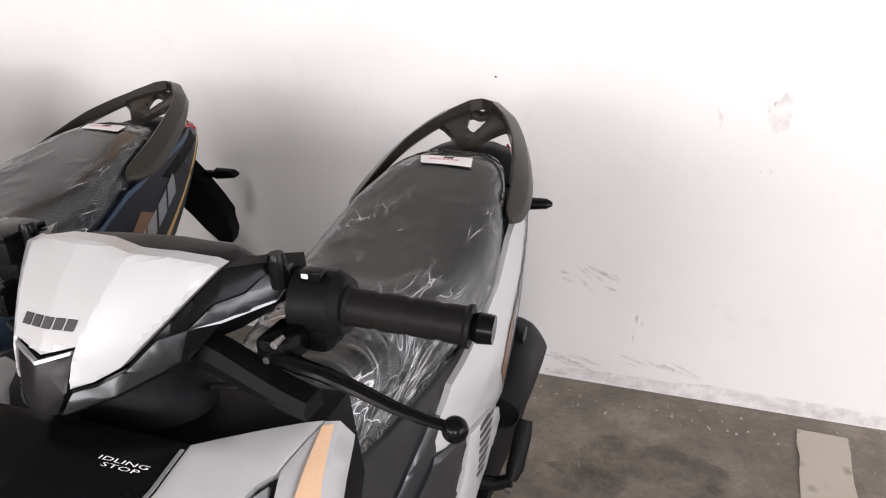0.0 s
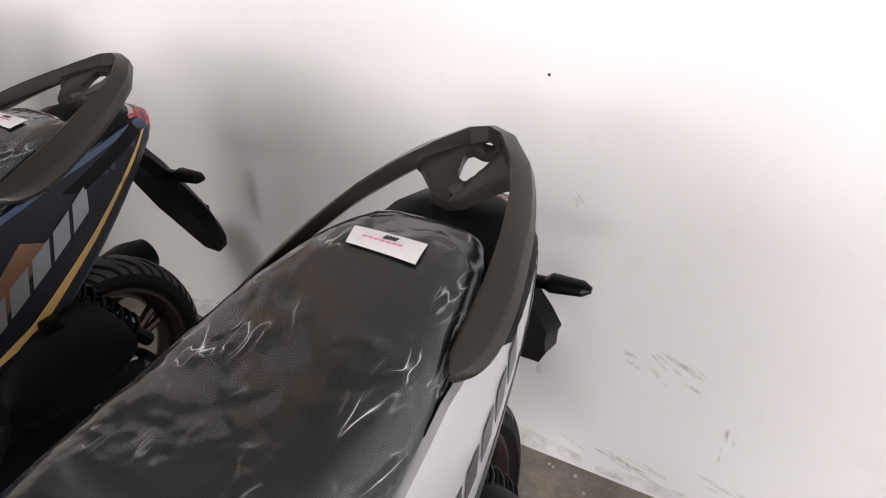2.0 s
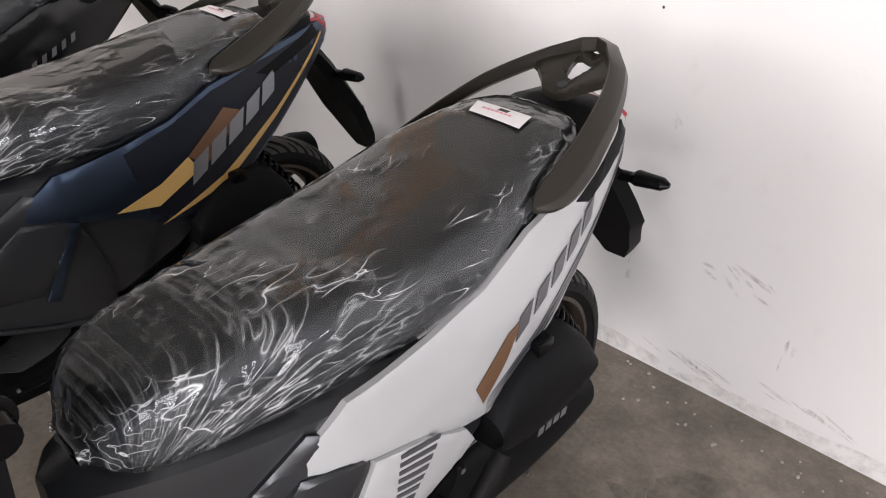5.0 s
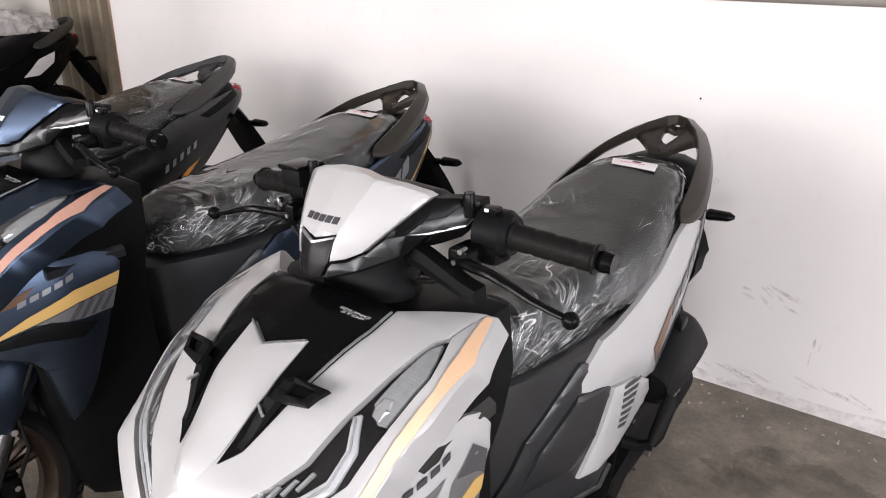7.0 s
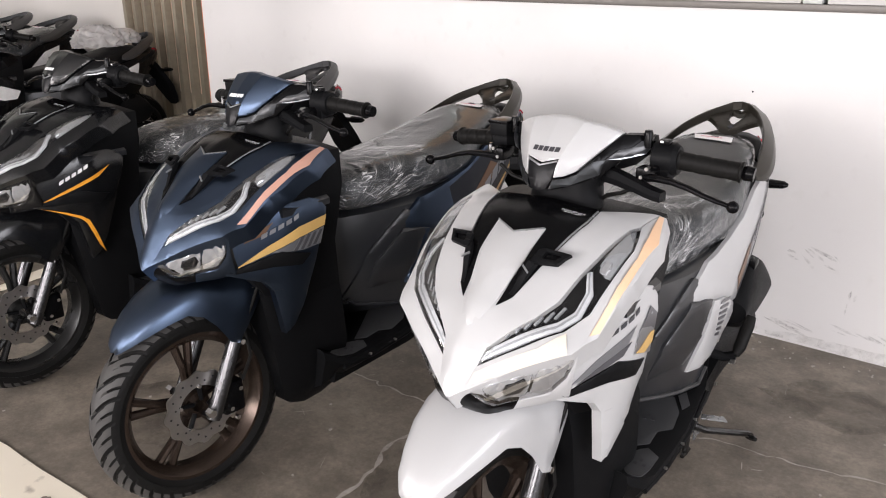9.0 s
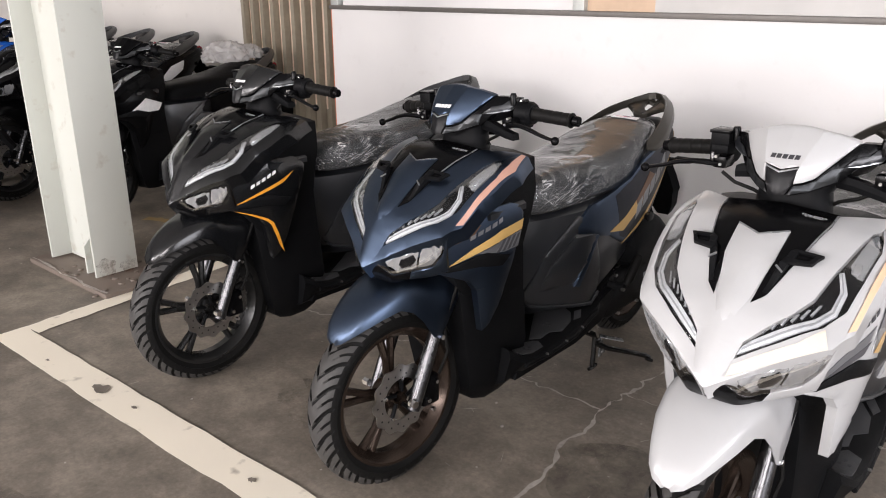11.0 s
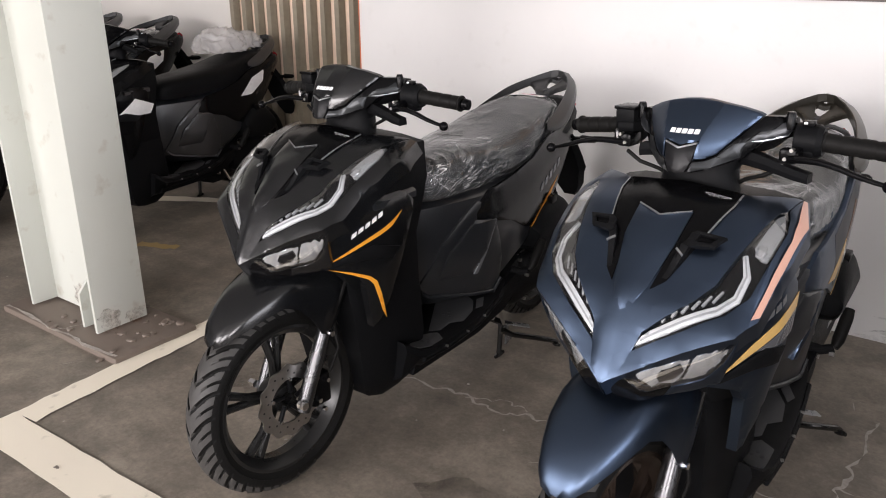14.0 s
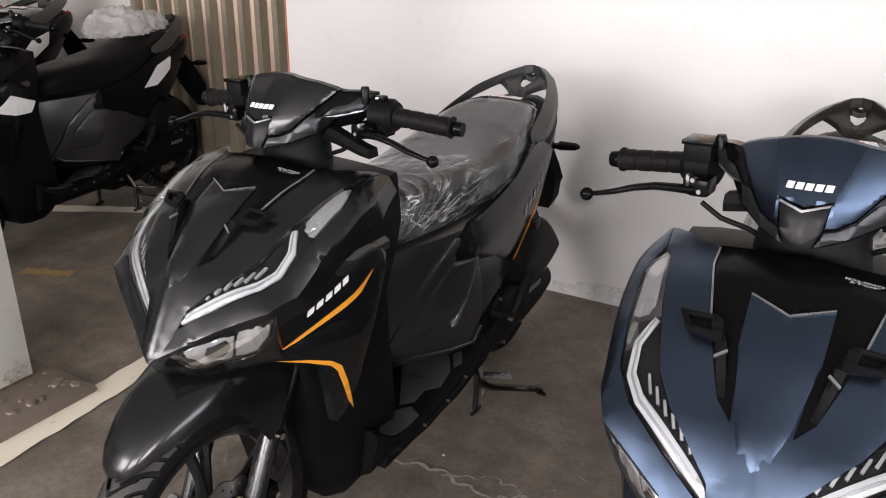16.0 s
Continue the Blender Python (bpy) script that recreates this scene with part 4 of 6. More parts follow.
def build_scooter(paint, rim, rail, steer, where, label, travel=0.0, tag_y=1.205, wrapped=True, decals="white", group="parked scooters"):
    sc = thing("scooter", label, "scooter", group, where @ Matrix.Translation((0, 1.28, 0)) @ Matrix.Rotation(-travel / 1.28, 4, "X") @ Matrix.Translation((0, -1.28, 0)))
    st = lambda bm: steered(bm, steer)
    low_st = lambda bm: move(steered(bm, steer), Matrix.Translation((0, 0, -travel)))

    # front apron
    hood = both([(0, -0.010), (0.024, 0.012), (0.034, 0.050), (0.041, 0.082), (0.100, 0.153), (0.124, 0.195), (0.134, 0.235), (0.147, 0.29), (0.166, 0.385), (0.175, 0.400), (0.184, 0.458), (0.10, 0.402), (0, 0.40)])
    part("front_apron", panel(hood, front, 0.03, 0.018), paint, sc)
    for sx in (1, -1):
        rim_strip = [(0.002, -0.010), (0.072, 0.046), (0.174, 0.122), (0.194, 0.168), (0.203, 0.24), (0.211, 0.30), (0.214, 0.385), (0.192, 0.464), (0.185, 0.458), (0.177, 0.402), (0.186, 0.37), (0.191, 0.34), (0.184, 0.26), (0.175, 0.195), (0.151, 0.150), (0.098, 0.102), (0.030, 0.048), (0.018, 0.02)]
        part("apron_edge", panel(mirror2(rim_strip, sx), lambda u, v, h: front(u, v, h - 0.0012), 0.045, 0.018, 0.001), paint, sc)
        lamp = [(0.030, 0.050), (0.098, 0.104), (0.151, 0.152), (0.174, 0.196), (0.183, 0.26), (0.190, 0.34), (0.185, 0.368), (0.175, 0.398), (0.166, 0.383), (0.148, 0.29), (0.135, 0.235), (0.125, 0.195), (0.101, 0.153), (0.042, 0.082)]
        head = part("headlight", panel(mirror2(lamp, sx), lambda u, v, h: front(u, v, h - 0.009), 0.02, 0.02), "lampblack", sc)
        strip_l = [(0.034, 0.060), (0.079, 0.095), (0.142, 0.150), (0.163, 0.183), (0.167, 0.229), (0.151, 0.268), (0.144, 0.262), (0.156, 0.226), (0.152, 0.189), (0.135, 0.163), (0.052, 0.090), (0.042, 0.078)]
        part("light_bar", panel(mirror2(strip_l, sx), lambda u, v, h: front(u, v, h - 0.0035), 0.006, 0.012, 0.002), "drl", head)
        part("bar_line", panel(mirror2([(0.042, 0.070), (0.138, 0.152), (0.158, 0.184), (0.162, 0.228), (0.150, 0.262), (0.148, 0.262), (0.1595, 0.228), (0.1555, 0.186), (0.136, 0.155), (0.041, 0.073)], sx), lambda u, v, h: front(u, v, h - 0.0028), 0.003, 0.012, 0), "signal", head)
        signal = [(0.156, 0.285), (0.171, 0.266), (0.180, 0.268), (0.186, 0.34), (0.181, 0.366), (0.174, 0.388), (0.167, 0.375)]
        part("turn_signal", panel(mirror2(signal, sx), lambda u, v, h: front(u, v, h - 0.005 + 0.00025 * math.sin(v * 1500)), 0.008, 0.0016, 0), "signal", head)
        part("signal_bulb", panel(mirror2([(0.160, 0.272), (0.172, 0.268), (0.176, 0.285), (0.172, 0.30), (0.163, 0.298), (0.158, 0.288)], sx), lambda u, v, h: front(u, v, h - 0.003), 0.006, 0.006, 0.003), "reflector", head)
        for k in range(6):
            u, v = 0.063 + 0.0125 * k, 0.109 + 0.0115 * k
            e = 0.009 + 0.0030 * k
            part("fin", panel(mirror2([(u, v), (u + 0.0036, v - 0.001), (u + 0.0036 + 0.35 * e, v + e), (u + 0.35 * e, v + e)], sx), lambda a, b, h: front(a, b, h - 0.0055), 0.005, 0.03, 0), "signal", head)
        part("lens", panel(mirror2(lamp, sx), lambda u, v, h: front(u, v, h - 0.0005), 0.001, 0.03), "lens", head)
        # lamp and chin under the strip
        g = under(sx)
        low = part("position_lamp", panel([(0.14, 0.10), (0.32, 0.06), (0.98, 0.06), (0.93, 0.42), (0.80, 0.66), (0.36, 0.70)], lambda u, v, h: g(u, v, h - 0.012), 0.02, 0.08), "gloss", sc)
        part("reflector", panel([(0.24, 0.13), (0.62, 0.10), (0.60, 0.63), (0.40, 0.66)], lambda u, v, h: g(u, v, h - 0.006 + 0.0014 * math.sin(38 * u + 9 * v)), 0.006, 0.02), "reflector", low)
        part("reflector", panel([(0.64, 0.10), (0.95, 0.09), (0.90, 0.41), (0.79, 0.62), (0.62, 0.63)], lambda u, v, h: g(u, v, h - 0.005 + 0.0012 * math.sin(60 * u - 14 * v)), 0.006, 0.02), "reflector", low)
        part("projector", panel([(0.44, 0.22), (0.56, 0.20), (0.60, 0.36), (0.55, 0.52), (0.45, 0.52), (0.42, 0.36)], lambda u, v, h: g(u, v, h - 0.002), 0.006, 0.06), "lampblack", low)
        part("lens", panel([(0.14, 0.10), (0.32, 0.06), (0.98, 0.06), (0.93, 0.42), (0.80, 0.66), (0.36, 0.70)], lambda u, v, h: g(u, v, h + 0.001), 0.001, 0.1), "lens", low)
        part("chin", panel([(0.0, 0.05), (0.14, 0.10), (0.36, 0.71), (0.55, 0.70), (0.52, 1.0), (0.25, 1.06), (0.0, 0.98)], g, 0.012, 0.08), "gloss", sc)
        part("lower_chin", panel([(0.55, 0.70), (0.80, 0.67), (0.93, 0.43), (1.0, 0.06), (1.0, 1.0), (0.52, 1.0)], g, 0.012, 0.08), paint, sc)
        # hook bracket beside the shield: a slotted frame on a bent stalk
        lift_b = lambda u, v, h: front(u, v, h + 0.020)
        brk = part("bracket", panel(mirror2([(0.064, 0.250), (0.066, 0.263), (0.073, 0.269), (0.119, 0.272), (0.112, 0.259), (0.103, 0.257), (0.108, 0.265), (0.080, 0.263), (0.077, 0.252)], sx), lift_b, 0.009, 0.02, 0.0015), "plastic", sc)
        part("bracket_side", panel(mirror2([(0.064, 0.250), (0.063, 0.236), (0.070, 0.236), (0.106, 0.245), (0.112, 0.259), (0.103, 0.257), (0.100, 0.251), (0.077, 0.247), (0.077, 0.252)], sx), lift_b, 0.009, 0.02, 0.0015), "plastic", brk)
        part("slot", panel(mirror2([(0.077, 0.247), (0.100, 0.251), (0.108, 0.265), (0.080, 0.263)], sx), lambda u, v, h: front(u, v, h + 0.013), 0.002, 0.02, 0), "gloss", brk)
        part("bracket_foot", panel(mirror2([(0.070, 0.240), (0.063, 0.252), (0.056, 0.235), (0.050, 0.205), (0.044, 0.175), (0.052, 0.176), (0.063, 0.212)], sx), lambda u, v, h: front(u, v, h + 0.006 + 0.012 * min(1, max(0, (v - 0.19) / 0.04))), 0.014, 0.02, 0.002), "plastic", brk)
        part("foot_edge", panel(mirror2([(0.052, 0.224), (0.0535, 0.227), (0.0665, 0.217), (0.065, 0.214)], sx), lambda u, v, h: front(u, v, h + 0.0192), 0.003, 0.02, 0), "edge", brk)
    shield = both([(0, 0.402), (0.104, 0.404), (0.103, 0.36), (0.083, 0.27), (0.066, 0.215), (0.052, 0.174), (0.033, 0.150), (0.0415, 0.236), (0.047, 0.320), (0, 0.294)])
    part("shield", panel(shield, lambda u, v, h: front(u, v, h + 0.004), 0.006, 0.02), "gloss", sc)
    # bright strips paint the light caught along the shield's side edges
    for sx in (1, -1):
        part("shield_highlight", panel(mirror2([(0.1045, 0.398), (0.1035, 0.36), (0.084, 0.27), (0.0815, 0.27), (0.101, 0.361), (0.102, 0.398)], sx), lambda u, v, h: front(u, v, h + 0.0055), 0.002, 0.02, 0), "edge", sc)
    vpan = [(-0.047, 0.317), (0.0, 0.292), (0.047, 0.317), (0.0445, 0.24), (0.029, 0.155), (0.012, 0.10), (-0.012, 0.10), (-0.029, 0.155), (-0.0445, 0.24)]
    part("hood_blade", panel(vpan, lambda u, v, h: front(u, v, h + 0.007 * min(1, max(0, (v - 0.10) / 0.12))), 0.01, 0.018, 0.002), paint, sc)
    # bright strip paints the glint on the blade's notched top edge
    part("blade_highlight", panel([(-0.0465, 0.3175), (0.0, 0.2925), (0.0465, 0.3175), (0.0462, 0.3150), (0.0, 0.2895), (-0.0462, 0.3150)], lambda u, v, h: front(u, v, h + 0.0082), 0.003, 0.01, 0), "edge", sc)
    part("lettering", words("IDLING", 0.046, 0.3745, 0.0036, lambda u, v, h: front(u, v, h + 0.0055), 0.4, 2.7), "letter", sc)
    part("lettering", words("STOP", 0.052, 0.3695, 0.0036, lambda u, v, h: front(u, v, h + 0.0055), 0.4, 2.7), "letter", sc)

    # leg shield flanks
    for sx in (1, -1):
        f = flank(sx)
        side_out = [(0.042, 0.600), (0.03, 0.66), (0.035, 0.715), (0.08, 0.738), (0.167, 0.748), (0.262, 0.748), (0.292, 0.738), (0.309, 0.715), (0.300, 0.685), (0.274, 0.625), (0.250, 0.545), (0.231, 0.480), (0.205, 0.428), (0.183, 0.408), (0.172, 0.450), (0.150, 0.535), (0.128, 0.563)]
        part("leg_shield_side", panel(side_out, f, 0.022, 0.02, 0.003), paint, sc)
        part("side_insert", panel([(0.045, 0.609), (0.117, 0.628), (0.163, 0.638), (0.242, 0.616), (0.213, 0.594), (0.143, 0.603), (0.060, 0.602)], lambda u, v, h: f(u, v, h + 0.005), 0.008, 0.02), "plastic", sc)
        part("shield_shelf", loft([[(sx * x, y, z) for x, z in ((0.10, 0.735), (0.185, 0.742), (0.196, 0.735), (0.196, 0.72), (0.10, 0.715))] for y in (0.17, 0.30, 0.325)]), "satin", sc)
        lift = lambda u, v, h: f(u, v, h + 0.0018)
        if decals == "white":
            part("decal", panel([(0.062, 0.622), (0.115, 0.655), (0.203, 0.695), (0.180, 0.664), (0.12, 0.634)], lift, 0.001, 0.03, 0), "silver", sc)
            part("decal", panel([(0.075, 0.620), (0.13, 0.645), (0.19, 0.668), (0.172, 0.646), (0.12, 0.630)], lambda u, v, h: f(u, v, h + 0.0024), 0.001, 0.03, 0), "greydec", sc)
            part("decal", panel([(0.20, 0.640), (0.213, 0.680), (0.262, 0.712), (0.289, 0.690), (0.268, 0.618)], lift, 0.001, 0.03, 0), "silver", sc)
            part("decal", panel([(0.222, 0.684), (0.262, 0.712), (0.289, 0.690), (0.281, 0.660), (0.262, 0.672)], lambda u, v, h: f(u, v, h + 0.0022), 0.001, 0.03, 0), "greydec", sc)
            part("decal", panel([(0.206, 0.640), (0.262, 0.661), (0.280, 0.658), (0.274, 0.638), (0.240, 0.628)], lambda u, v, h: f(u, v, h + 0.0028), 0.001, 0.03, 0), "gold", sc)
            part("lettering", bars(0.125, 0.684, 0.095, 0.008, 5, lambda u, v, h: f(u, v, h + 0.003), 0.036), "ink", sc)
        elif decals == "blue":
            part("decal", panel([(0.058, 0.614), (0.13, 0.655), (0.21, 0.690), (0.301, 0.700), (0.292, 0.675), (0.21, 0.664), (0.14, 0.640)], lift, 0.001, 0.03, 0), "gold", sc)
            part("decal", panel([(0.14, 0.638), (0.21, 0.662), (0.290, 0.672), (0.276, 0.632), (0.22, 0.630)], lift, 0.001, 0.03, 0), "silver", sc)
            for k in range(4):
                part("decal", panel([(0.19 + 0.02 * k, 0.632 + 0.001 * k), (0.20 + 0.02 * k, 0.632 + 0.001 * k), (0.225 + 0.02 * k, 0.664 + 0.001 * k), (0.215 + 0.02 * k, 0.664 + 0.001 * k)], lambda u, v, h: f(u, v, h + 0.0024), 0.001, 0.03, 0), "greydec", sc)
            part("decal", panel([(0.08, 0.672), (0.10, 0.690), (0.15, 0.712), (0.125, 0.685)], lift, 0.001, 0.03, 0), "brown", sc)
            part("lettering", bars(0.118, 0.676, 0.10, 0.011, 5, lambda u, v, h: f(u, v, h + 0.003), 0.038), "silver", sc)
        elif decals == "black":
            part("decal", panel([(0.055, 0.613), (0.108, 0.637), (0.176, 0.668), (0.256, 0.704), (0.217, 0.675), (0.164, 0.652), (0.086, 0.621)], lift, 0.001, 0.012, 0), "orange", sc)
            part("decal", panel([(0.054, 0.597), (0.110, 0.578), (0.156, 0.558), (0.176, 0.541), (0.194, 0.498), (0.219, 0.425), (0.201, 0.452), (0.186, 0.490), (0.169, 0.532), (0.155, 0.548), (0.110, 0.572)], lift, 0.001, 0.012, 0), "orange", sc)
            part("lettering", bars(0.108, 0.662, 0.085, 0.011, 5, lambda u, v, h: f(u, v, h + 0.003), 0.046), "letter", sc)
        else:
            part("decal", panel([(0.12, 0.62), (0.22, 0.70), (0.33, 0.66), (0.30, 0.62)], lift, 0.001, 0.03, 0), "letter", sc)
        if decals in ("white", "blue") and sx > 0:
            stripe = [(0.186, 0.452), (0.191, 0.458), (0.212, 0.385), (0.205, 0.27), (0.195, 0.176), (0.186, 0.162), (0.193, 0.225), (0.201, 0.33), (0.197, 0.385)]
            if decals == "white":
                part("decal", panel(mirror2([(0.03, 0.018), (0.10, 0.066), (0.168, 0.117), (0.156, 0.148), (0.123, 0.109), (0.05, 0.053), (0.034, 0.040)], sx), lambda u, v, h: front(u, v, h + 0.0012), 0.001, 0.02, 0), "cream", sc)
            part("decal", panel(mirror2(stripe, sx), lambda u, v, h: front(u, v, h + 0.0016), 0.001, 0.02, 0), "peach" if decals == "white" else "pink", sc)

    # black inner shield, lower cover and floor
    def hull(zs):
        return loft([[(x, y, z) for x, y in ((w * 0.75, a), (w, a + 0.3 * (b - a)), (w, b), (w * 0.4, b + 0.01), (-w * 0.4, b + 0.01), (-w, b), (-w, a + 0.3 * (b - a)), (-w * 0.75, a))] for z, w, a, b in zs])
    part("inner_shield", hull(((0.862, 0.125, 0.25, 0.36), (0.845, 0.172, 0.24, 0.39), (0.76, 0.188, 0.16, 0.38), (0.68, 0.176, 0.09, 0.375), (0.60, 0.15, 0.10, 0.385), (0.50, 0.148, 0.17, 0.395), (0.40, 0.140, 0.21, 0.41))), "plastic", sc)
    part("lower_cover", hull(((0.55, 0.130, 0.155, 0.36), (0.45, 0.150, 0.165, 0.40), (0.30, 0.148, 0.195, 0.42), (0.205, 0.136, 0.215, 0.41), (0.165, 0.118, 0.232, 0.39), (0.138, 0.098, 0.262, 0.36))), "plastic", sc)
    fl = part("floorboard", loft([[(x, y, z) for zl in (0.35 * max(0, y - 0.72),) for x, z in ((0.118, 0.180 + zl), (0.160, 0.206 + zl), (wt, zt - 0.012), (wt - 0.006, zt + 0.008), (wt - 0.02, zt + 0.012), (0.02 - wt, zt + 0.012), (0.006 - wt, zt + 0.008), (-wt, zt - 0.012), (-0.160, 0.206 + zl), (-0.118, 0.180 + zl))] for y, zt, wt in ((0.30, 0.30, 0.180), (0.34, 0.274, 0.198), (0.40, 0.256, 0.206), (0.50, 0.254, 0.206), (0.60, 0.257, 0.203), (0.70, 0.268, 0.196), (0.78, 0.285, 0.188), (0.88, 0.325, 0.157), (0.97, 0.34, 0.145))]), "plastic", sc)
    mat_f = lambda u, v, h: Vector((u, v, 0.012 + lerp(v, (0.30, 0.34, 0.40, 0.50, 0.60, 0.70, 0.78), (0.30, 0.274, 0.256, 0.254, 0.257, 0.268, 0.285)) + h + 0.003))
    for sx in (1, -1):
        part("foot_mat", panel(mirror2([(0.030, 0.645), (0.062, 0.585), (0.126, 0.472), (0.149, 0.498), (0.146, 0.553), (0.172, 0.582), (0.162, 0.650), (0.132, 0.700), (0.09, 0.72)], sx), mat_f, 0.004, 0.03), "mat", fl)
        part("foot_mat", panel(mirror2([(0.098, 0.458), (0.126, 0.440), (0.153, 0.480), (0.186, 0.458), (0.188, 0.350), (0.168, 0.328), (0.122, 0.390)], sx), mat_f, 0.004, 0.03), "mat", fl)
        part("foot_mat", panel(mirror2([(0.136, 0.712), (0.164, 0.664), (0.174, 0.690), (0.150, 0.732)], sx), mat_f, 0.004, 0.05), "mat", fl)
        for x, y in ((0.100, 0.585), (0.152, 0.405)):
            for dx, dy in ((0, 0), (0.02, 0.004), (0.008, 0.018)):
                part("drain_hole", tube([mat_f(sx * (x + dx), y + dy, 0.0), mat_f(sx * (x + dx), y + dy, 0.0012)], 0.005, 10), "ink", fl)
        part("side_skirt", loft([[(sx * x, y, z) for y, z in ((0.33, 0.205), (0.66, 0.202), (0.82, 0.226), (0.895, 0.275), (0.885, 0.322), (0.80, 0.300), (0.68, 0.262), (0.52, 0.242), (0.345, 0.250))] for x in (0.13, 0.168, 0.178)]), "plastic", fl)
        part("side_rail", tube([(sx * 0.198, 0.35, 0.252), (sx * 0.202, 0.46, 0.245), (sx * 0.199, 0.62, 0.250), (sx * 0.188, 0.77, 0.282)], 0.007, 8), "plastic", fl)
        for x, y, z in ((0.207, 0.45, 0.252), (0.206, 0.56, 0.253), (0.200, 0.66, 0.263)):
            part("bolt", tube([(sx * (x - 0.008), y, z), (sx * (x + 0.002), y, z + 0.002)], 0.004, 6), "steel", fl)

    # body under the seat
    rings = []
    for y, w, lo, hi in zip(BODY_Y, BODY_W, BODY_LO, BODY_HI):
        ring = []
        for k in (0.0, 0.12, 0.45, 0.75, 0.95, 1.0):
            x = w - 0.035 * max(0, 0.45 - k) - 0.05 * max(0, k - 0.75) - 0.006 - (0.03 if k in (0.0, 1.0) else 0)
            ring.append((x, lo + (hi - lo) * k))
        rings.append([(max(0.01, x), y, z) for x, z in ring] + [(-max(0.01, x), y, z) for x, z in reversed(ring)])
    part("body", loft(rings), "satin", sc)
    for sx in (1, -1):
        f = side(sx)
        part("side_cover", panel([(0.481, 0.377), (0.508, 0.350), (0.60, 0.330), (0.675, 0.315), (0.769, 0.300), (0.80, 0.335), (0.80, 0.40), (0.770, 0.50), (0.745, 0.550), (0.705, 0.602), (0.681, 0.611), (0.61, 0.560), (0.552, 0.505), (0.515, 0.434)], lambda u, v, h: f(u, v, h + 0.003), 0.010, 0.016, 0.003), "satin", sc)
        part("side_fold", panel([(0.538, 0.388), (0.555, 0.435), (0.572, 0.477), (0.661, 0.557), (0.742, 0.545), (0.705, 0.465), (0.672, 0.388), (0.652, 0.396)], lambda u, v, h: f(u, v, h + 0.003 + 0.010 * min(1, max(0, (v - 0.386) / 0.07)) * min(1, max(0, (0.575 - v) / 0.03))), 0.012, 0.016, 0.003), "satin", sc)
        part("cover_lip", tube([f(0.49, 0.372, 0.004), f(0.512, 0.352, 0.006), f(0.60, 0.332, 0.006), f(0.675, 0.317, 0.006), f(0.765, 0.302, 0.006), f(0.80, 0.335, 0.005)], 0.006, 8), "satin", sc)
        upper = [(0.652, 0.563), (0.69, 0.600), (0.735, 0.635), (0.79, 0.642), (0.87, 0.655), (0.98, 0.682), (1.08, 0.728), (1.20, 0.757), (1.36, 0.782), (1.455, 0.788), (1.45, 0.735), (1.37, 0.672), (1.25, 0.580), (1.12, 0.485), (1.02, 0.445), (0.93, 0.470), (0.845, 0.515), (0.752, 0.537)]
        part("side_panel", panel(upper, lambda u, v, h: f(u, v, h + 0.004), 0.012, 0.02), paint, sc)
        if decals in ("white", "blue"):
            fin = [(0.757, 0.535), (0.845, 0.515), (0.93, 0.470), (0.955, 0.43), (0.90, 0.405), (0.793, 0.368), (0.74, 0.362), (0.680, 0.370), (0.715, 0.45)] if decals == "white" else [(0.735, 0.545), (0.757, 0.540), (0.715, 0.45), (0.690, 0.380), (0.668, 0.386), (0.70, 0.465)]
            part("side_fin", panel(fin, lambda u, v, h: f(u, v, h + 0.012), 0.012, 0.02, 0.002), paint, sc)
        if decals == "white":
            for k in range(7):
                a, b = 0.795 - 0.002 * k, 0.522 - 0.0135 * k
                part("vent_slat", panel([(a, b), (a + 0.075 - 0.006 * k, b - 0.012), (a + 0.072 - 0.006 * k, b - 0.020), (a, b - 0.007)], lambda u, v, h: f(u, v, h + 0.0135), 0.001, 0.05, 0), "greydec", sc)
        if decals == "black":
            part("decal", panel([(0.742, 0.546), (0.747, 0.545), (0.680, 0.386), (0.668, 0.386)], lambda u, v, h: f(u, v, h + 0.008), 0.006, 0.05, 0), "silver", sc)
        up = lambda u, v, h: f(u, v, h + 0.0056)
        if decals == "white":
            for k in range(4):
                d = 0.009 * k
                part("decal", panel([(0.98, 0.462 + d), (1.12, 0.520 + d), (1.26, 0.612 + d), (1.40, 0.722 + d), (1.40, 0.726 + d), (1.25, 0.618 + d), (1.11, 0.526 + d)], up, 0.001, 0.03, 0), "greydec" if k % 2 else "ink", sc)
            part("lettering", bars(1.04, 0.565, 0.22, 0.040, 5, lambda u, v, h: f(u, v, h + 0.0066), 0.125, 0.3), "greydec", sc)
            part("decal", panel([(0.97, 0.490), (1.02, 0.545), (1.055, 0.60), (1.02, 0.590), (0.95, 0.53)], lambda u, v, h: f(u, v, h + 0.0062), 0.001, 0.03, 0), "brown", sc)
        elif decals == "blue":
            # near-black sheet added over the blue side panel to darken it
            part("decal", panel([(0.90, 0.500), (0.87, 0.64), (0.98, 0.674), (1.08, 0.718), (1.20, 0.748), (1.36, 0.772), (1.425, 0.770), (1.36, 0.680), (1.25, 0.592), (1.12, 0.497), (1.02, 0.456)], lambda u, v, h: f(u, v, h + 0.0046), 0.001, 0.02, 0), "navy", sc)
            part("decal", panel([(0.83, 0.53), (0.93, 0.56), (1.0, 0.60), (1.02, 0.565), (0.92, 0.515)], up, 0.001, 0.03, 0), "gold", sc)
            part("decal", panel([(0.92, 0.47), (1.08, 0.53), (1.24, 0.63), (1.42, 0.765), (1.43, 0.765), (1.245, 0.617), (1.09, 0.51)], up, 0.001, 0.03, 0), "gold", sc)
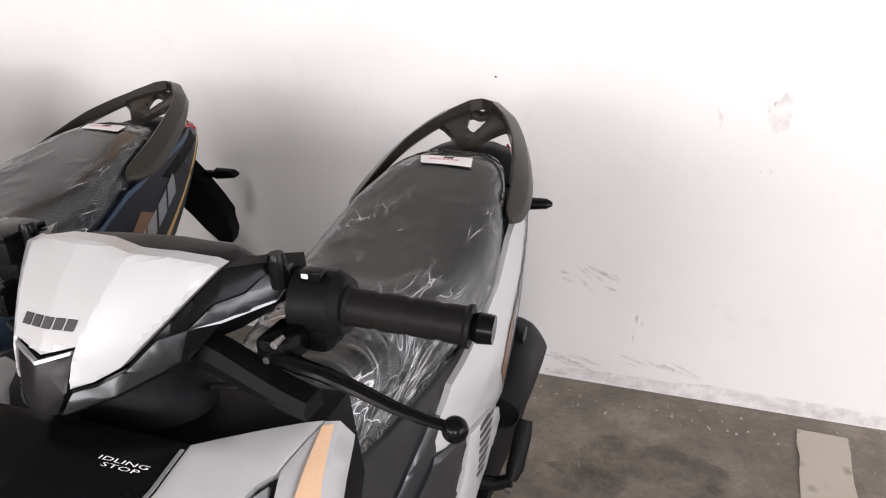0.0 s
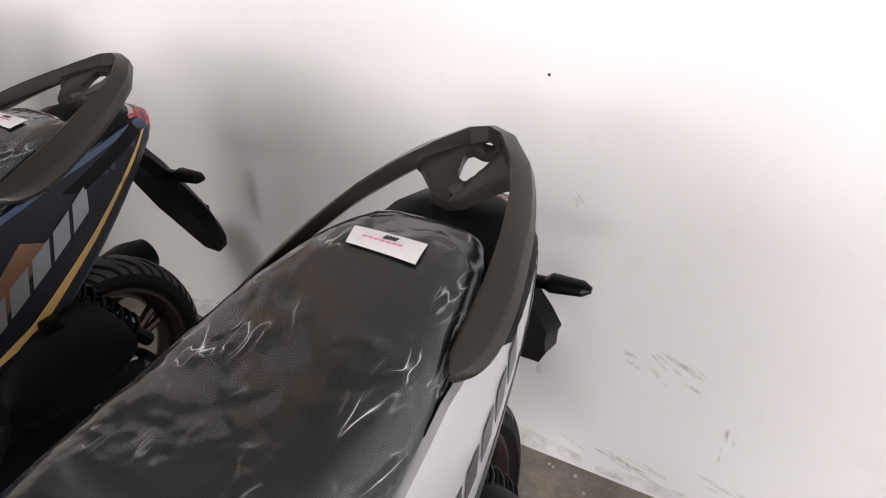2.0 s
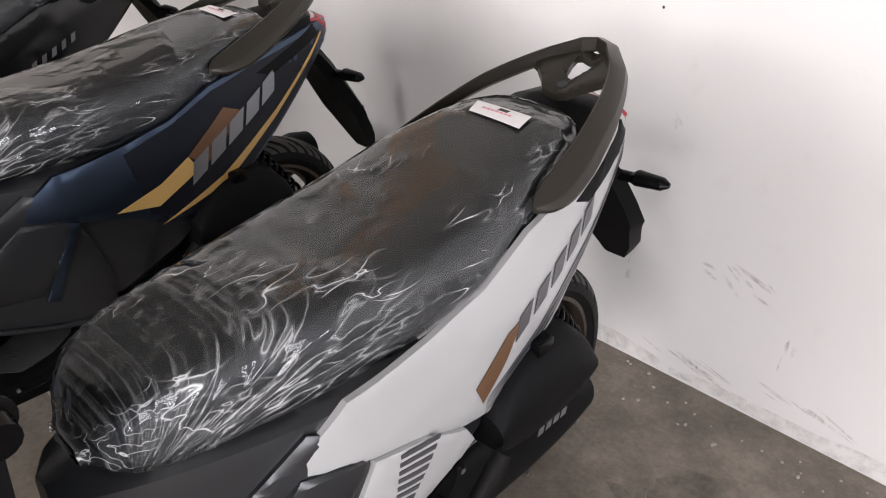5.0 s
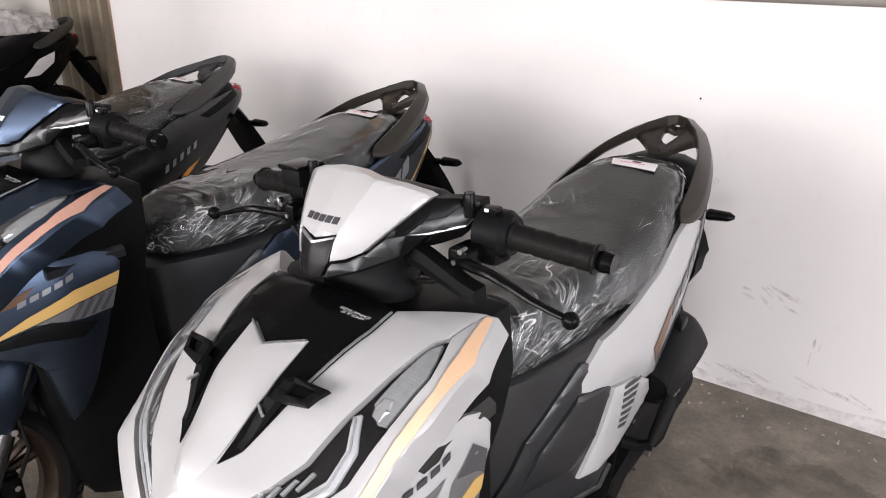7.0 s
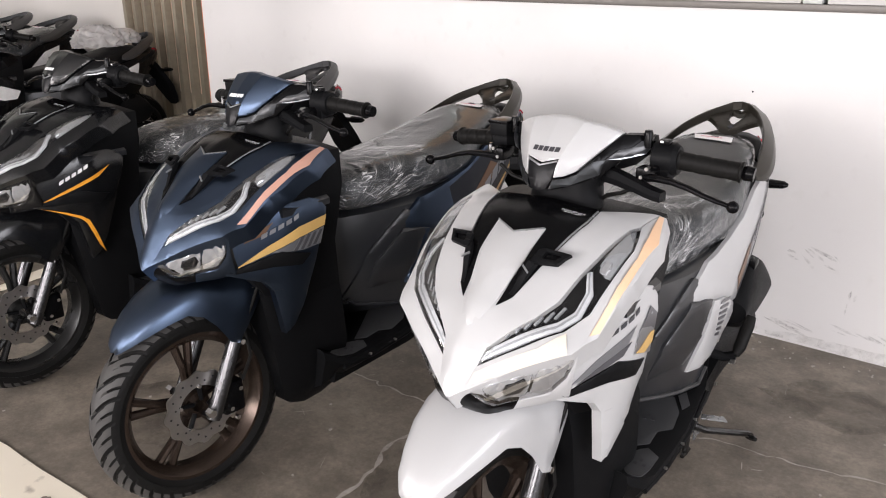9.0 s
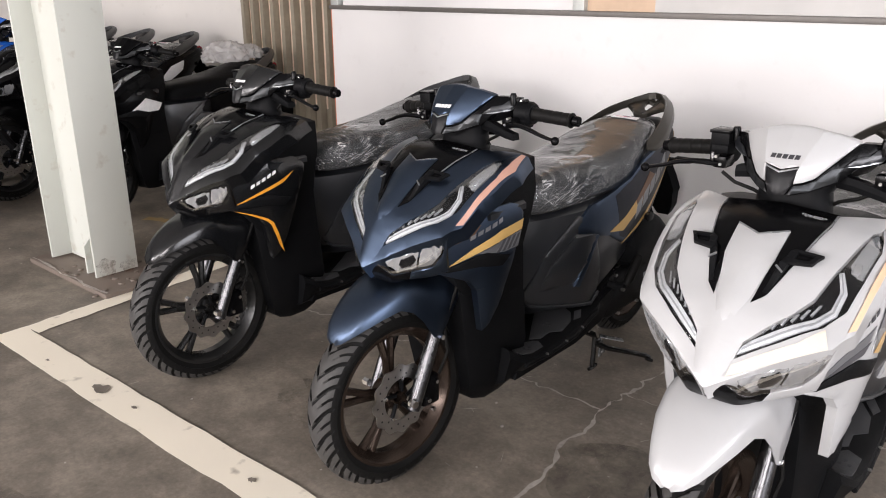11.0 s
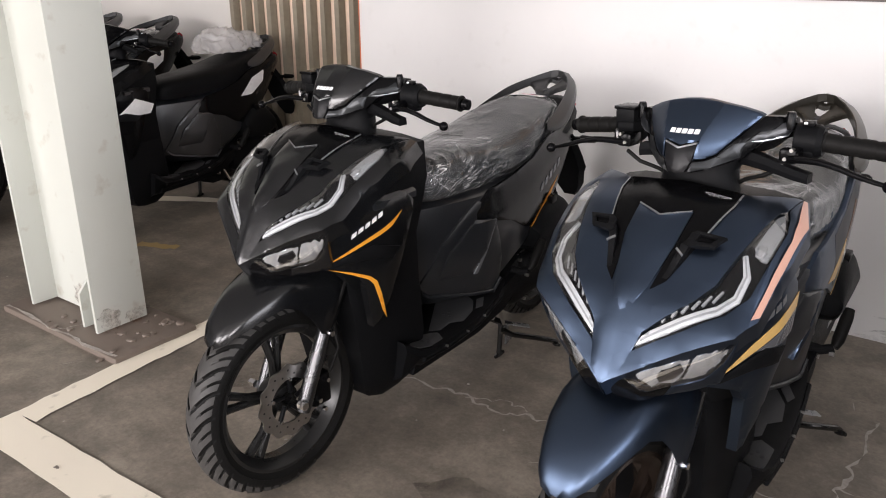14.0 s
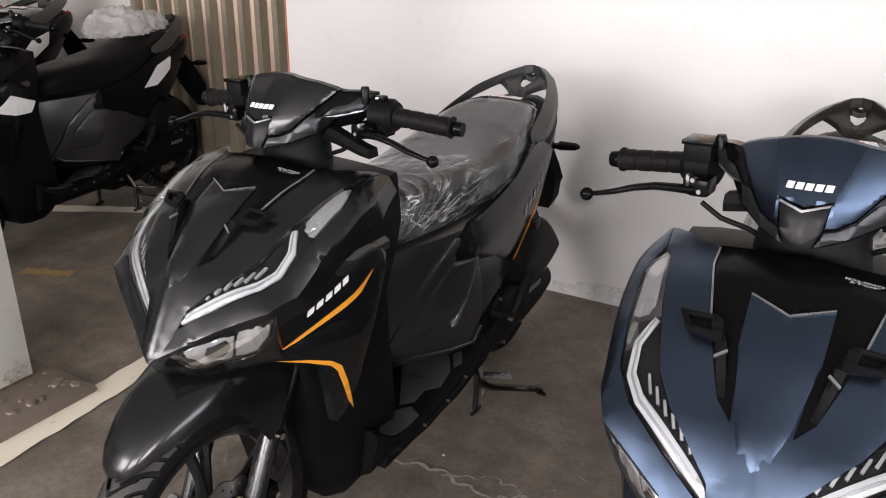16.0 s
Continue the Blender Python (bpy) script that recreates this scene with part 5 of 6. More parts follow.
            part("decal", panel([(1.0, 0.60), (1.10, 0.68), (1.15, 0.66), (1.04, 0.57)], up, 0.001, 0.03, 0), "brown", sc)
            part("lettering", bars(1.0, 0.535, 0.25, 0.050, 5, lambda u, v, h: f(u, v, h + 0.0066), 0.15, 0.2), "silver", sc)
        elif decals == "black":
            part("decal", panel([(0.98, 0.455), (1.06, 0.49), (1.18, 0.585), (1.12, 0.56)], up, 0.001, 0.03, 0), "orange", sc)
            part("lettering", bars(1.02, 0.565, 0.16, 0.024, 5, lambda u, v, h: f(u, v, h + 0.0066), 0.07, 0.55), "silver", sc)
        elif decals == "far":
            part("decal", panel([(0.98, 0.60), (1.10, 0.69), (1.22, 0.72), (1.20, 0.66), (1.08, 0.60)], up, 0.001, 0.03, 0), "letter", sc)
        part("tail_trim", panel([(1.20, 0.728), (1.30, 0.757), (1.405, 0.786), (1.415, 0.765), (1.31, 0.735), (1.235, 0.715)], lambda u, v, h: f(u, v, h + 0.0068), 0.004, 0.02), "plastic", sc)
        part("tail_lens", panel([(1.412, 0.772), (1.440, 0.800), (1.468, 0.786), (1.452, 0.738), (1.428, 0.716), (1.418, 0.740)], lambda u, v, h: f(u, v, h + 0.001), 0.006, 0.02), "red", sc)
        part("bolt", tube([f(1.16, 0.755, -0.005), f(1.16, 0.755, 0.012)], 0.008, 8), "ink", sc)

    # seat, wrapped
    ys = np.linspace(0.475, 1.33, 48)
    cush = part("seat", loft([seat_ring(float(y), 0.0) for y in ys]), "seat" if wrapped else "plastic", sc)
    if wrapped:
        ys = np.linspace(0.469, 1.338, 220)
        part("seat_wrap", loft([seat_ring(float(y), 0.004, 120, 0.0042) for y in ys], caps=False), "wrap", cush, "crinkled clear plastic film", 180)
    q = lambda u, v, h: Vector((u, v - 1.205 + tag_y, seat_top(v - 1.205 + tag_y) + 0.0085 + h - 0.35 * u * u))
    lab = part("paper_label", panel([(-0.043, 1.178), (0.060, 1.175), (0.052, 1.215), (-0.055, 1.213)], q, 0.0006, 0.02, 0), "paper", cush, "white paper label with handwriting")
    part("ink_mark", bars(-0.03, 1.194, 0.06, 0.003, 7, lambda u, v, h: q(u, v, h + 0.001), 0.0), "redink", lab)
    part("ink_mark", bars(-0.004, 1.201, 0.020, 0.007, 4, lambda u, v, h: q(u, v, h + 0.001), 0.0), "ink", lab)

    # grab rail
    gr = bmesh.new()
    for sx in (1, -1):
        pts = [(1.088, 0.160, 0.758, 0.005, 0.010), (1.105, 0.161, 0.762, 0.026, 0.016), (1.15, 0.160, 0.772, 0.037, 0.022), (1.22, 0.150, 0.793, 0.039, 0.027), (1.30, 0.129, 0.820, 0.037, 0.030), (1.37, 0.101, 0.842, 0.035, 0.031), (1.42, 0.073, 0.858, 0.034, 0.030), (1.462, 0.032, 0.874, 0.030, 0.030), (1.474, 0.0, 0.879, 0.028, 0.026)]
        pts = smooth_path(pts[:7], 4) + pts[7:]
        rings = []
        for i, (y, x, z, w, t) in enumerate(pts):
            a, b = pts[max(0, i - 1)], pts[min(len(pts) - 1, i + 1)]
            d = Vector((b[1] - a[1], b[0] - a[0], 0)).normalized() if i < len(pts) - 1 else Vector((-1, 0, 0))
            out, c = Vector((d.y, -d.x, 0)), Vector((x, y, z))
            drop = lerp(i, (0, 4, 16, 22, 26), (0.5, 0.62, 0.55, 0.2, 0.12))
            ring = []
            for u, v in ((-0.5, -0.35), (-0.5, 0.40), (-0.42, 0.5), (0.26, 0.38), (0.34, 0.32), (0.5, -0.12), (0.44, -0.5), (-0.3, -0.5)):
                p = c + out * (u * w) + Vector((0, lerp(i, (0, 6, 14), (0.9, 0.5, 0)) * (u + 0.5) * w, v * t - drop * u * w))
                ring.append(Vector((sx * p.x, p.y, p.z)))
            rings.append(ring)
        loft(rings, gr)
    rail_ob = part("grab_rail", gr, rail, sc, sharp=22)
    for sx in (1, -1):
        # forked brace with a wide slot towards the tip
        part("rail_plate", panel(mirror2([(0.0, 1.346), (0.026, 1.344), (0.044, 1.366), (0.066, 1.384), (0.084, 1.392), (0.066, 1.424), (0.036, 1.458), (0.0, 1.468), (0.0, 1.449), (0.016, 1.447), (0.0215, 1.440), (0.0205, 1.425), (0.014, 1.398), (0.009, 1.391), (0.0, 1.389)], sx), lambda u, v, h: Vector((u, v, 0.830 + 0.34 * (v - 1.346) + 0.12 * abs(u) - 0.006 * math.exp(-(u / 0.016) ** 2) + h)), 0.016, 0.010, 0.003), rail, rail_ob)
    part("bolt_hole", tube([(0, 1.370, 0.826), (0, 1.3685, 0.8345)], 0.0105, 14), "ink", rail_ob)
    part("tail_deck", loft([[(x * w, y, z + c) for x, c in ((1, -0.02), (0.9, 0.0), (0.5, 0.012), (-0.5, 0.012), (-0.9, 0.0), (-1, -0.02))] for y, w, z in ((1.26, 0.125, 0.772), (1.36, 0.105, 0.797), (1.41, 0.085, 0.800), (1.445, 0.06, 0.785))]), "plastic", sc)
    part("tail_lamp", loft([[(sx_ * w, y + abs(sx_) * -0.03, z) for sx_ in (-1, -0.6, 0, 0.6, 1)] + [(sx_ * w * 0.9, y - 0.06 - abs(sx_) * 0.03, z) for sx_ in (1, 0.6, 0, -0.6, -1)] for z, w, y in ((0.794, 0.078, 1.466), (0.780, 0.085, 1.477), (0.755, 0.079, 1.464), (0.725, 0.060, 1.444))]), "red", sc)

    # rear mudguard and turn signals
    mg = part("rear_mudguard", loft([[(w, y, z), (w * 0.6, y + 0.012, z + 0.014), (-w * 0.6, y + 0.012, z + 0.014), (-w, y, z), (-w * 0.8, y - 0.022, z - 0.012), (w * 0.8, y - 0.022, z - 0.012)] for y, z, w in ((1.40, 0.735, 0.065), (1.455, 0.690, 0.062), (1.49, 0.645, 0.070), (1.535, 0.575, 0.082), (1.57, 0.52, 0.086), (1.585, 0.495, 0.074), (1.62, 0.44, 0.058), (1.645, 0.395, 0.030))]), "plastic", sc)
    for sx in (1, -1):
        part("turn_signal", tube([(sx * 0.055, 1.492, 0.640), (sx * 0.085, 1.495, 0.642), (sx * 0.095, 1.496, 0.644), (sx * 0.145, 1.50, 0.646), (sx * 0.158, 1.502, 0.646)], [0.014, 0.013, 0.020, 0.016, 0.006], 12, flat=0.75), "gloss", mg)
    part("reflector_plate", box((-0.05, 1.585, 0.485), (0.05, 1.595, 0.525), 0.004), "plastic", mg)

    # engine side, rear wheel, shock, stands
    wheel("rear_wheel", sc, (0, 1.28, 0.25), rim, 0.052, lambda bm: bm, False)
    part("engine_block", loft([[(x * w, y, z) for x, z in ((0.7, lo), (1, lo + 0.04), (1, hi), (-1, hi), (-1, lo + 0.04), (-0.7, lo))] for y, w, lo, hi in ((0.74, 0.10, 0.15, 0.30), (0.80, 0.118, 0.13, 0.32), (0.98, 0.115, 0.135, 0.36), (1.08, 0.08, 0.17, 0.42))]), "plastic", sc)
    case = part("engine_case", loft(rounded([[(x, y, zc + zr * s) for x, s in ((0.07, -0.9), (0.125, -1.0), (0.150, -0.72), (0.158, 0.0), (0.150, 0.72), (0.125, 1.0), (0.07, 0.9))] for y, zc, zr in ((0.90, 0.25, 0.05), (0.95, 0.26, 0.085), (1.06, 0.27, 0.09), (1.18, 0.265, 0.085), (1.28, 0.262, 0.065), (1.33, 0.26, 0.04))])), "plastic", sc)
    part("case_rim", tube([(0.128, 0.96, 0.342), (0.13, 1.06, 0.358), (0.13, 1.18, 0.348), (0.13, 1.28, 0.325)], 0.006, 8), "steel", case)
    for y, z in ((0.96, 0.338), (1.08, 0.352), (1.20, 0.335), (1.29, 0.31), (1.29, 0.215), (1.14, 0.19), (1.0, 0.185)):
        part("bolt", tube([(0.135, y, z), (0.152, y, z)], 0.006, 6), "steel", case)
    part("case_lettering", bars(1.15, 0.28, 0.09, 0.016, 4, lambda u, v, h: Vector((0.1585 + h, u, v)), 0.0), "silver", case)
    part("air_box", loft(rounded([[(x, y, zc + zr * s) for x, s in ((0.07, -0.9), (0.17, -1.0), (0.196, -0.7), (0.205, 0.0), (0.196, 0.62), (0.165, 1.0), (0.07, 0.95))] for y, zc, zr in ((0.99, 0.415, 0.03), (1.015, 0.42, 0.06), (1.08, 0.43, 0.088), (1.17, 0.43, 0.088), (1.225, 0.42, 0.06), (1.245, 0.415, 0.03))])), "plastic", sc)
    part("air_box_cap", box((0.150, 1.09, 0.505), (0.188, 1.13, 0.532), 0.006), "gloss", sc)
    peg = part("passenger_peg", tube([(0.212, 0.905, 0.335), (0.216, 0.92, 0.352), (0.222, 0.955, 0.405), (0.224, 0.968, 0.425)], [0.010, 0.016, 0.016, 0.012], 12), "rubber", sc)
    part("peg_bracket", tube([(0.155, 0.89, 0.33), (0.185, 0.90, 0.325), (0.212, 0.905, 0.335)], [0.014, 0.013, 0.012], 10), "plastic", peg)
    part("bolt", tube([(0.205, 0.895, 0.322), (0.216, 0.893, 0.322)], 0.006, 8), "steel", peg)
    a, b = Vector((0.115, 1.13, 0.60)), Vector((0.118, 1.325, 0.34))
    shock = part("shock_absorber", tube([a, b], 0.015, 12), "gloss", sc)
    helix = []
    ax = (b - a).normalized()
    e1 = ax.cross(Vector((1, 0, 0))).normalized()
    e2 = ax.cross(e1)
    for k in range(9 * 14 + 1):
        an = 2 * math.pi * k / 14
        helix.append(a.lerp(b, 0.12 + 0.7 * k / (9 * 14)) + 0.027 * (math.cos(an) * e1 + math.sin(an) * e2))
    part("spring", tube(helix, 0.0048, 8), "gloss", shock)
    part("muffler", tube([(-0.13, 0.95, 0.24), (-0.14, 1.05, 0.27), (-0.145, 1.15, 0.30), (-0.15, 1.50, 0.36), (-0.15, 1.55, 0.365)], [0.03, 0.05, 0.058, 0.055, 0.04], 18), "plastic", sc)
    part("rear_hugger", loft([[Vector((w * c, 1.28 + (0.272 + o) * math.cos(an), 0.262 + (0.272 + o) * math.sin(an))) for c, o in ((1, -0.03), (0.8, 0), (-0.8, 0), (-1, -0.03), (-0.8, -0.006), (0.8, -0.006))] for an, w in ((2.9, 0.055), (2.4, 0.06), (2.0, 0.06), (1.75, 0.05))]), "plastic", sc)
    cs = part("centre_stand", tube([(0.13, 0.90, 0.125), (0.0, 0.905, 0.13), (-0.13, 0.90, 0.125)], 0.011, 8), "stand", sc)
    for sx in (1, -1):
        part("stand_leg", tube([(sx * 0.118, 0.90, 0.125), (sx * 0.119, 0.895, 0.06), (sx * 0.119, 0.890, 0.008)], [0.010, 0.009, 0.009], 8), "stand", cs)
        part("leg_tab", box((sx * 0.134 - 0.003, 0.905, 0.045), (sx * 0.134 + 0.003, 0.925, 0.105), 0.002), "edge", cs)
        part("stand_foot", tube([(sx * 0.119, 0.868, 0.007), (sx * 0.119, 0.890, 0.008), (sx * 0.122, 0.915, 0.009)], [0.006, 0.009, 0.006], 8), "stand", cs)
    part("stand_spring", tube([(0.128, 0.905, 0.115), (0.130, 0.93, 0.075), (0.131, 0.935, 0.055)], 0.010, 10), "edge", cs)
    ss = part("side_stand", tube([(0.135, 0.885, 0.105), (0.160, 0.905, 0.090), (0.215, 0.985, 0.060), (0.242, 1.045, 0.034), (0.250, 1.062, 0.022)], [0.011, 0.010, 0.0095, 0.0095, 0.0085], 10), "stand", sc)
    part("stand_plate", move(box((-0.013, -0.046, -0.002), (0.013, 0.046, 0.002), 0.001), Matrix.Translation((0.168, 0.915, 0.126)) @ Matrix.Rotation(radians(-48), 4, "Z") @ Matrix.Rotation(radians(-12), 4, "X")), "edge", ss)
    part("stand_foot", tube([(0.238, 1.066, 0.014), (0.252, 1.062, 0.016), (0.266, 1.050, 0.020)], [0.008, 0.010, 0.006], 8), "stand", ss)
    part("spring_coil", tube([(0.165, 0.80, 0.225), (0.160, 0.83, 0.185), (0.152, 0.86, 0.145)], [0.006, 0.007, 0.006], 8), "chrome", ss)
    part("stand_bolt", tube([(0.150, 0.77, 0.205), (0.165, 0.77, 0.205)], 0.009, 8), "chrome", ss)

    # steering: wheel, fork, fender
    wheel("front_wheel", sc, HUB, rim, 0.045, low_st, True)
    for sx in (1, -1):
        lo, hi = Vector((sx * 0.078, 0.012, 0.222)), Vector((sx * 0.078, 0.16, 0.53))
        leg = part("fork_leg", low_st(tube([lo, lo.lerp(hi, 0.06), lo.lerp(hi, 0.94), hi], [0.017, 0.0195, 0.0185, 0.018], 16)), "fork", sc)
        part("axle_nut", low_st(tube([(sx * 0.085, 0.0, 0.25), (sx * 0.106, 0.0, 0.25)], 0.011, 6)), "chrome", leg)
        if sx > 0:
            part("caliper", low_st(box((0.045, 0.045, 0.215), (0.085, 0.105, 0.30), 0.01)), "gloss", leg)
            for dy, dz in ((0.06, 0.235), (0.09, 0.28), (0.075, 0.205), (0.055, 0.30)):
                part("bolt", low_st(tube([(0.084, dy, dz), (0.094, dy, dz)], 0.006, 6)), "chrome", leg)
            part("brake_hose", low_st(tube([(0.09, 0.10, 0.30), (0.10, 0.125, 0.36), (0.095, 0.118, 0.44), (0.10, 0.15, 0.50), (0.10, 0.19, 0.58)], 0.0045, 8)), "rubber", leg)
            part("hose_clip", low_st(tube([(0.094, 0.105, 0.405), (0.106, 0.105, 0.405)], 0.007, 8)), "chrome", leg)
    secs = ((-0.170, 0.450, 0.010, 0.444), (-0.164, 0.468, 0.030, 0.452), (-0.145, 0.495, 0.048, 0.466), (-0.112, 0.526, 0.064, 0.482), (-0.07, 0.554, 0.080, 0.500), (-0.02, 0.578, 0.090, 0.512), (0.015, 0.590, 0.096, 0.498), (0.045, 0.596, 0.100, 0.465), (0.075, 0.597, 0.102, 0.415), (0.095, 0.593, 0.103, 0.405), (0.125, 0.586, 0.103, 0.44), (0.17, 0.573, 0.10, 0.50))
    bm = bmesh.new()
    o = [[bm.verts.new(p) for p in arch(*s_, k=15)] for s_ in secs]
    i_ = [[bm.verts.new(p) for p in arch(s_[0] + 0.004, s_[1] - 0.004, max(0.004, s_[2] - 0.004), s_[3], k=15)] for s_ in secs]
    for A, flip in ((o, False), (i_, True)):
        for r, s_ in zip(A, A[1:]):
            for k in range(14):
                q4 = (r[k], r[k + 1], s_[k + 1], s_[k])
                bm.faces.new(q4[::-1] if flip else q4)
    for k in range(14):
        bm.faces.new((o[0][k], i_[0][k], i_[0][k + 1], o[0][k + 1]))
        bm.faces.new((o[-1][k], o[-1][k + 1], i_[-1][k + 1], i_[-1][k]))
    for e in (0, 14):
        for j in range(len(secs) - 1):
            bm.faces.new((o[j][e], o[j + 1][e], i_[j + 1][e], i_[j][e]))
    part("front_fender", low_st(bm), paint, sc, sharp=60)

    # handlebar, cover and controls
    shell = part("handlebar_cover", st(loft([[(w * c, y, zc + zr * q) for c, q in ((-1, 0), (-0.92, 0.5), (-0.6, 0.92), (0, 1), (0.6, 0.92), (0.92, 0.5), (1, 0), (0.8, -0.7), (0, -1), (-0.8, -0.7))] for y, w, zc, zr in ((0.236, 0.028, 0.926, 0.018), (0.275, 0.068, 0.944, 0.034), (0.305, 0.098, 0.958, 0.042), (0.335, 0.130, 0.962, 0.040), (0.37, 0.140, 0.960, 0.036), (0.40, 0.10, 0.955, 0.03))])), "plastic", sc)
    face = both([(0, 0.955), (0.031, 0.963), (0.0265, 0.930), (0.040, 0.932), (0.055, 0.939), (0.083, 0.972), (0.107, 1.001), (0.100, 1.006), (0.076, 1.016), (0.052, 1.023), (0.022, 1.028), (0, 1.029)])
    part("cover_face", st(panel(face, lambda u, v, h: cowl(u, v, h + 0.004), 0.016, 0.005, 0.002)), paint, shell, sharp=14)
    part("badge_plate", st(panel(both([(0, 0.907), (0.015, 0.909), (0.024, 0.927), (0.0295, 0.960), (0, 0.952)]), lambda u, v, h: cowl(u, v, h + 0.006 - 0.12 * abs(u)), 0.02, 0.012)), "lampblack", shell)
    part("badge_edge", st(panel(both([(0, 0.9525), (0.0298, 0.9608), (0.0292, 0.958), (0, 0.9497)]), lambda u, v, h: cowl(u, v, h + 0.0075 - 0.12 * abs(u)), 0.003, 0.012, 0)), "edge", shell)
    for sx in (1, -1):
        wing = [(0.015, 0.906), (0.026, 0.928), (0.040, 0.929), (0.056, 0.936), (0.085, 0.970), (0.108, 0.999), (0.127, 0.997), (0.146, 0.992), (0.149, 0.976), (0.144, 0.960), (0.110, 0.955), (0.088, 0.928), (0.05, 0.913)]
        wg = part("cover_wing", st(panel(mirror2(wing, sx), lambda u, v, h: cowl(u, v, h), 0.024, 0.012, 0.002)), "gloss", shell)
        part("wing_panel", st(panel(mirror2([(0.019, 0.909), (0.0275, 0.926), (0.041, 0.927), (0.057, 0.934), (0.076, 0.955), (0.092, 0.957), (0.086, 0.931), (0.05, 0.916)], sx), lambda u, v, h: cowl(u, v, h + 0.003), 0.006, 0.012, 0.002)), "wingsilver", wg)
        part("wing_trim", st(panel(mirror2([(0.092, 0.957), (0.108, 0.974), (0.125, 0.977), (0.133, 0.986), (0.147, 0.991), (0.148, 0.976), (0.141, 0.963), (0.112, 0.957)], sx), lambda u, v, h: cowl(u, v, h + 0.0035 + 0.004 * math.sin((v - 0.957) * 90)), 0.006, 0.008, 0.002)), "wingsilver" if decals == "black" else "satin", wg)
        part("trim_line", st(panel(mirror2([(0.096, 0.9585), (0.112, 0.9595), (0.140, 0.9655), (0.147, 0.977), (0.1485, 0.976), (0.1415, 0.963), (0.112, 0.9572)], sx), lambda u, v, h: cowl(u, v, h + 0.0045), 0.003, 0.012, 0)), "edge", wg)
        part("mirror_plug", st(tube([(sx * 0.143, 0.346, 0.975), (sx * 0.143, 0.346, 1.000), (sx * 0.143, 0.346, 1.006)], [0.0085, 0.0085, 0.0065], 12)), "gloss", shell)
        sw = part("switch_housing", st(tube([(sx * 0.146, 0.360, 0.956), (sx * 0.150, 0.361, 0.956), (sx * 0.186, 0.366, 0.954), (sx * 0.196, 0.367, 0.954)], [0.022, 0.030, 0.031, 0.025], 20)), "plastic", sc)
        part("switch_block", st(box((min(sx * 0.152, sx * 0.188), 0.338, 0.918), (max(sx * 0.152, sx * 0.188), 0.376, 0.955), 0.008)), "plastic", sw)
        part("switch_button", st(box((min(sx * 0.163, sx * 0.183), 0.346, 0.982), (max(sx * 0.163, sx * 0.183), 0.360, 0.992), 0.002)), "gloss", sw)
        part("switch_mark", st(box((min(sx * 0.166, sx * 0.172), 0.3445, 0.986), (max(sx * 0.166, sx * 0.172), 0.3462, 0.990), 0.0005)), "letter", sw)
        p0, p1 = Vector((sx * 0.193, 0.366, 0.954)), Vector((sx * 0.304, 0.381, 0.943))
        gp = [p0.lerp(p1, k / 36) for k in range(37)]
        gp_r = [0.0190 if k < 2 else (0.0168 if k % 9 > 1 else 0.0158) for k in range(35)] + [0.0192, 0.0192]
        grip = part("grip", st(tube(gp, gp_r, 20)), "rubber", sc)
        part("bar_end", st(tube([p1, p1 + (p1 - p0).normalized() * 0.006, p1 + (p1 - p0).normalized() * 0.019], [0.011, 0.0138, 0.0125], 14)), "gloss", grip)
        lever = part("brake_lever", st(tube([(sx * 0.150, 0.314, 0.932), (sx * 0.168, 0.303, 0.932), (sx * 0.19, 0.294, 0.934), (sx * 0.215, 0.289, 0.934), (sx * 0.245, 0.286, 0.928), (sx * 0.275, 0.286, 0.918), (sx * 0.30, 0.288, 0.911), (sx * 0.318, 0.290, 0.907)], [0.010, 0.0095, 0.0085, 0.0078, 0.007, 0.0062, 0.0055, 0.005], 12, flat=0.75)), "gloss", sc)
        bb = bmesh.new()
        bmesh.ops.create_uvsphere(bb, u_segments=16, v_segments=10, radius=0.0105, matrix=Matrix.Translation((sx * 0.322, 0.290, 0.906)))
        part("lever_ball", st(bb), "gloss", lever)
        br = part("lever_bracket", st(loft([[(sx * x, y + a, z + b) for a, b in ((-0.010, -r), (-0.013, 0.0), (-0.008, r), (0.014, r), (0.016, -r))] for x, y, z, r in ((0.080, 0.305, 0.928, 0.013), (0.115, 0.297, 0.924, 0.012), (0.150, 0.290, 0.917, 0.010), (0.178, 0.286, 0.910, 0.009), (0.203, 0.283, 0.906, 0.008))[:5 if sx > 0 else 2]])), "plastic", sc)
        part("lever_clamp", st(box((min(sx * 0.142, sx * 0.172), 0.300, 0.922), (max(sx * 0.142, sx * 0.172), 0.345, 0.948), 0.006)), "gloss", br)
        for dx, dz in ((0.164, 0.947), (0.154, 0.931)):
            part("bolt", st(tube([(sx * dx, 0.297, dz), (sx * dx, 0.31, dz)], 0.0034, 8)), "steel", br)
        part("cable", st(tube([(sx * 0.15, 0.305, 0.915), (sx * 0.12, 0.300, 0.898), (sx * 0.085, 0.312, 0.885), (sx * 0.05, 0.335, 0.86)], 0.004, 8)), "rubber", br)
        if sx < 0:
            rs = part("brake_reservoir", st(box((-0.190, 0.322, 0.966), (-0.148, 0.368, 0.994), 0.006)), "plastic", sc)
            part("reservoir_lid", st(box((-0.192, 0.320, 0.992), (-0.146, 0.370, 0.999), 0.002)), "gloss", rs)
            part("mirror_bolt", st(tube([(-0.172, 0.302, 0.930), (-0.172, 0.302, 0.952), (-0.172, 0.302, 0.957)], [0.006, 0.006, 0.004], 12)), "stand", rs)
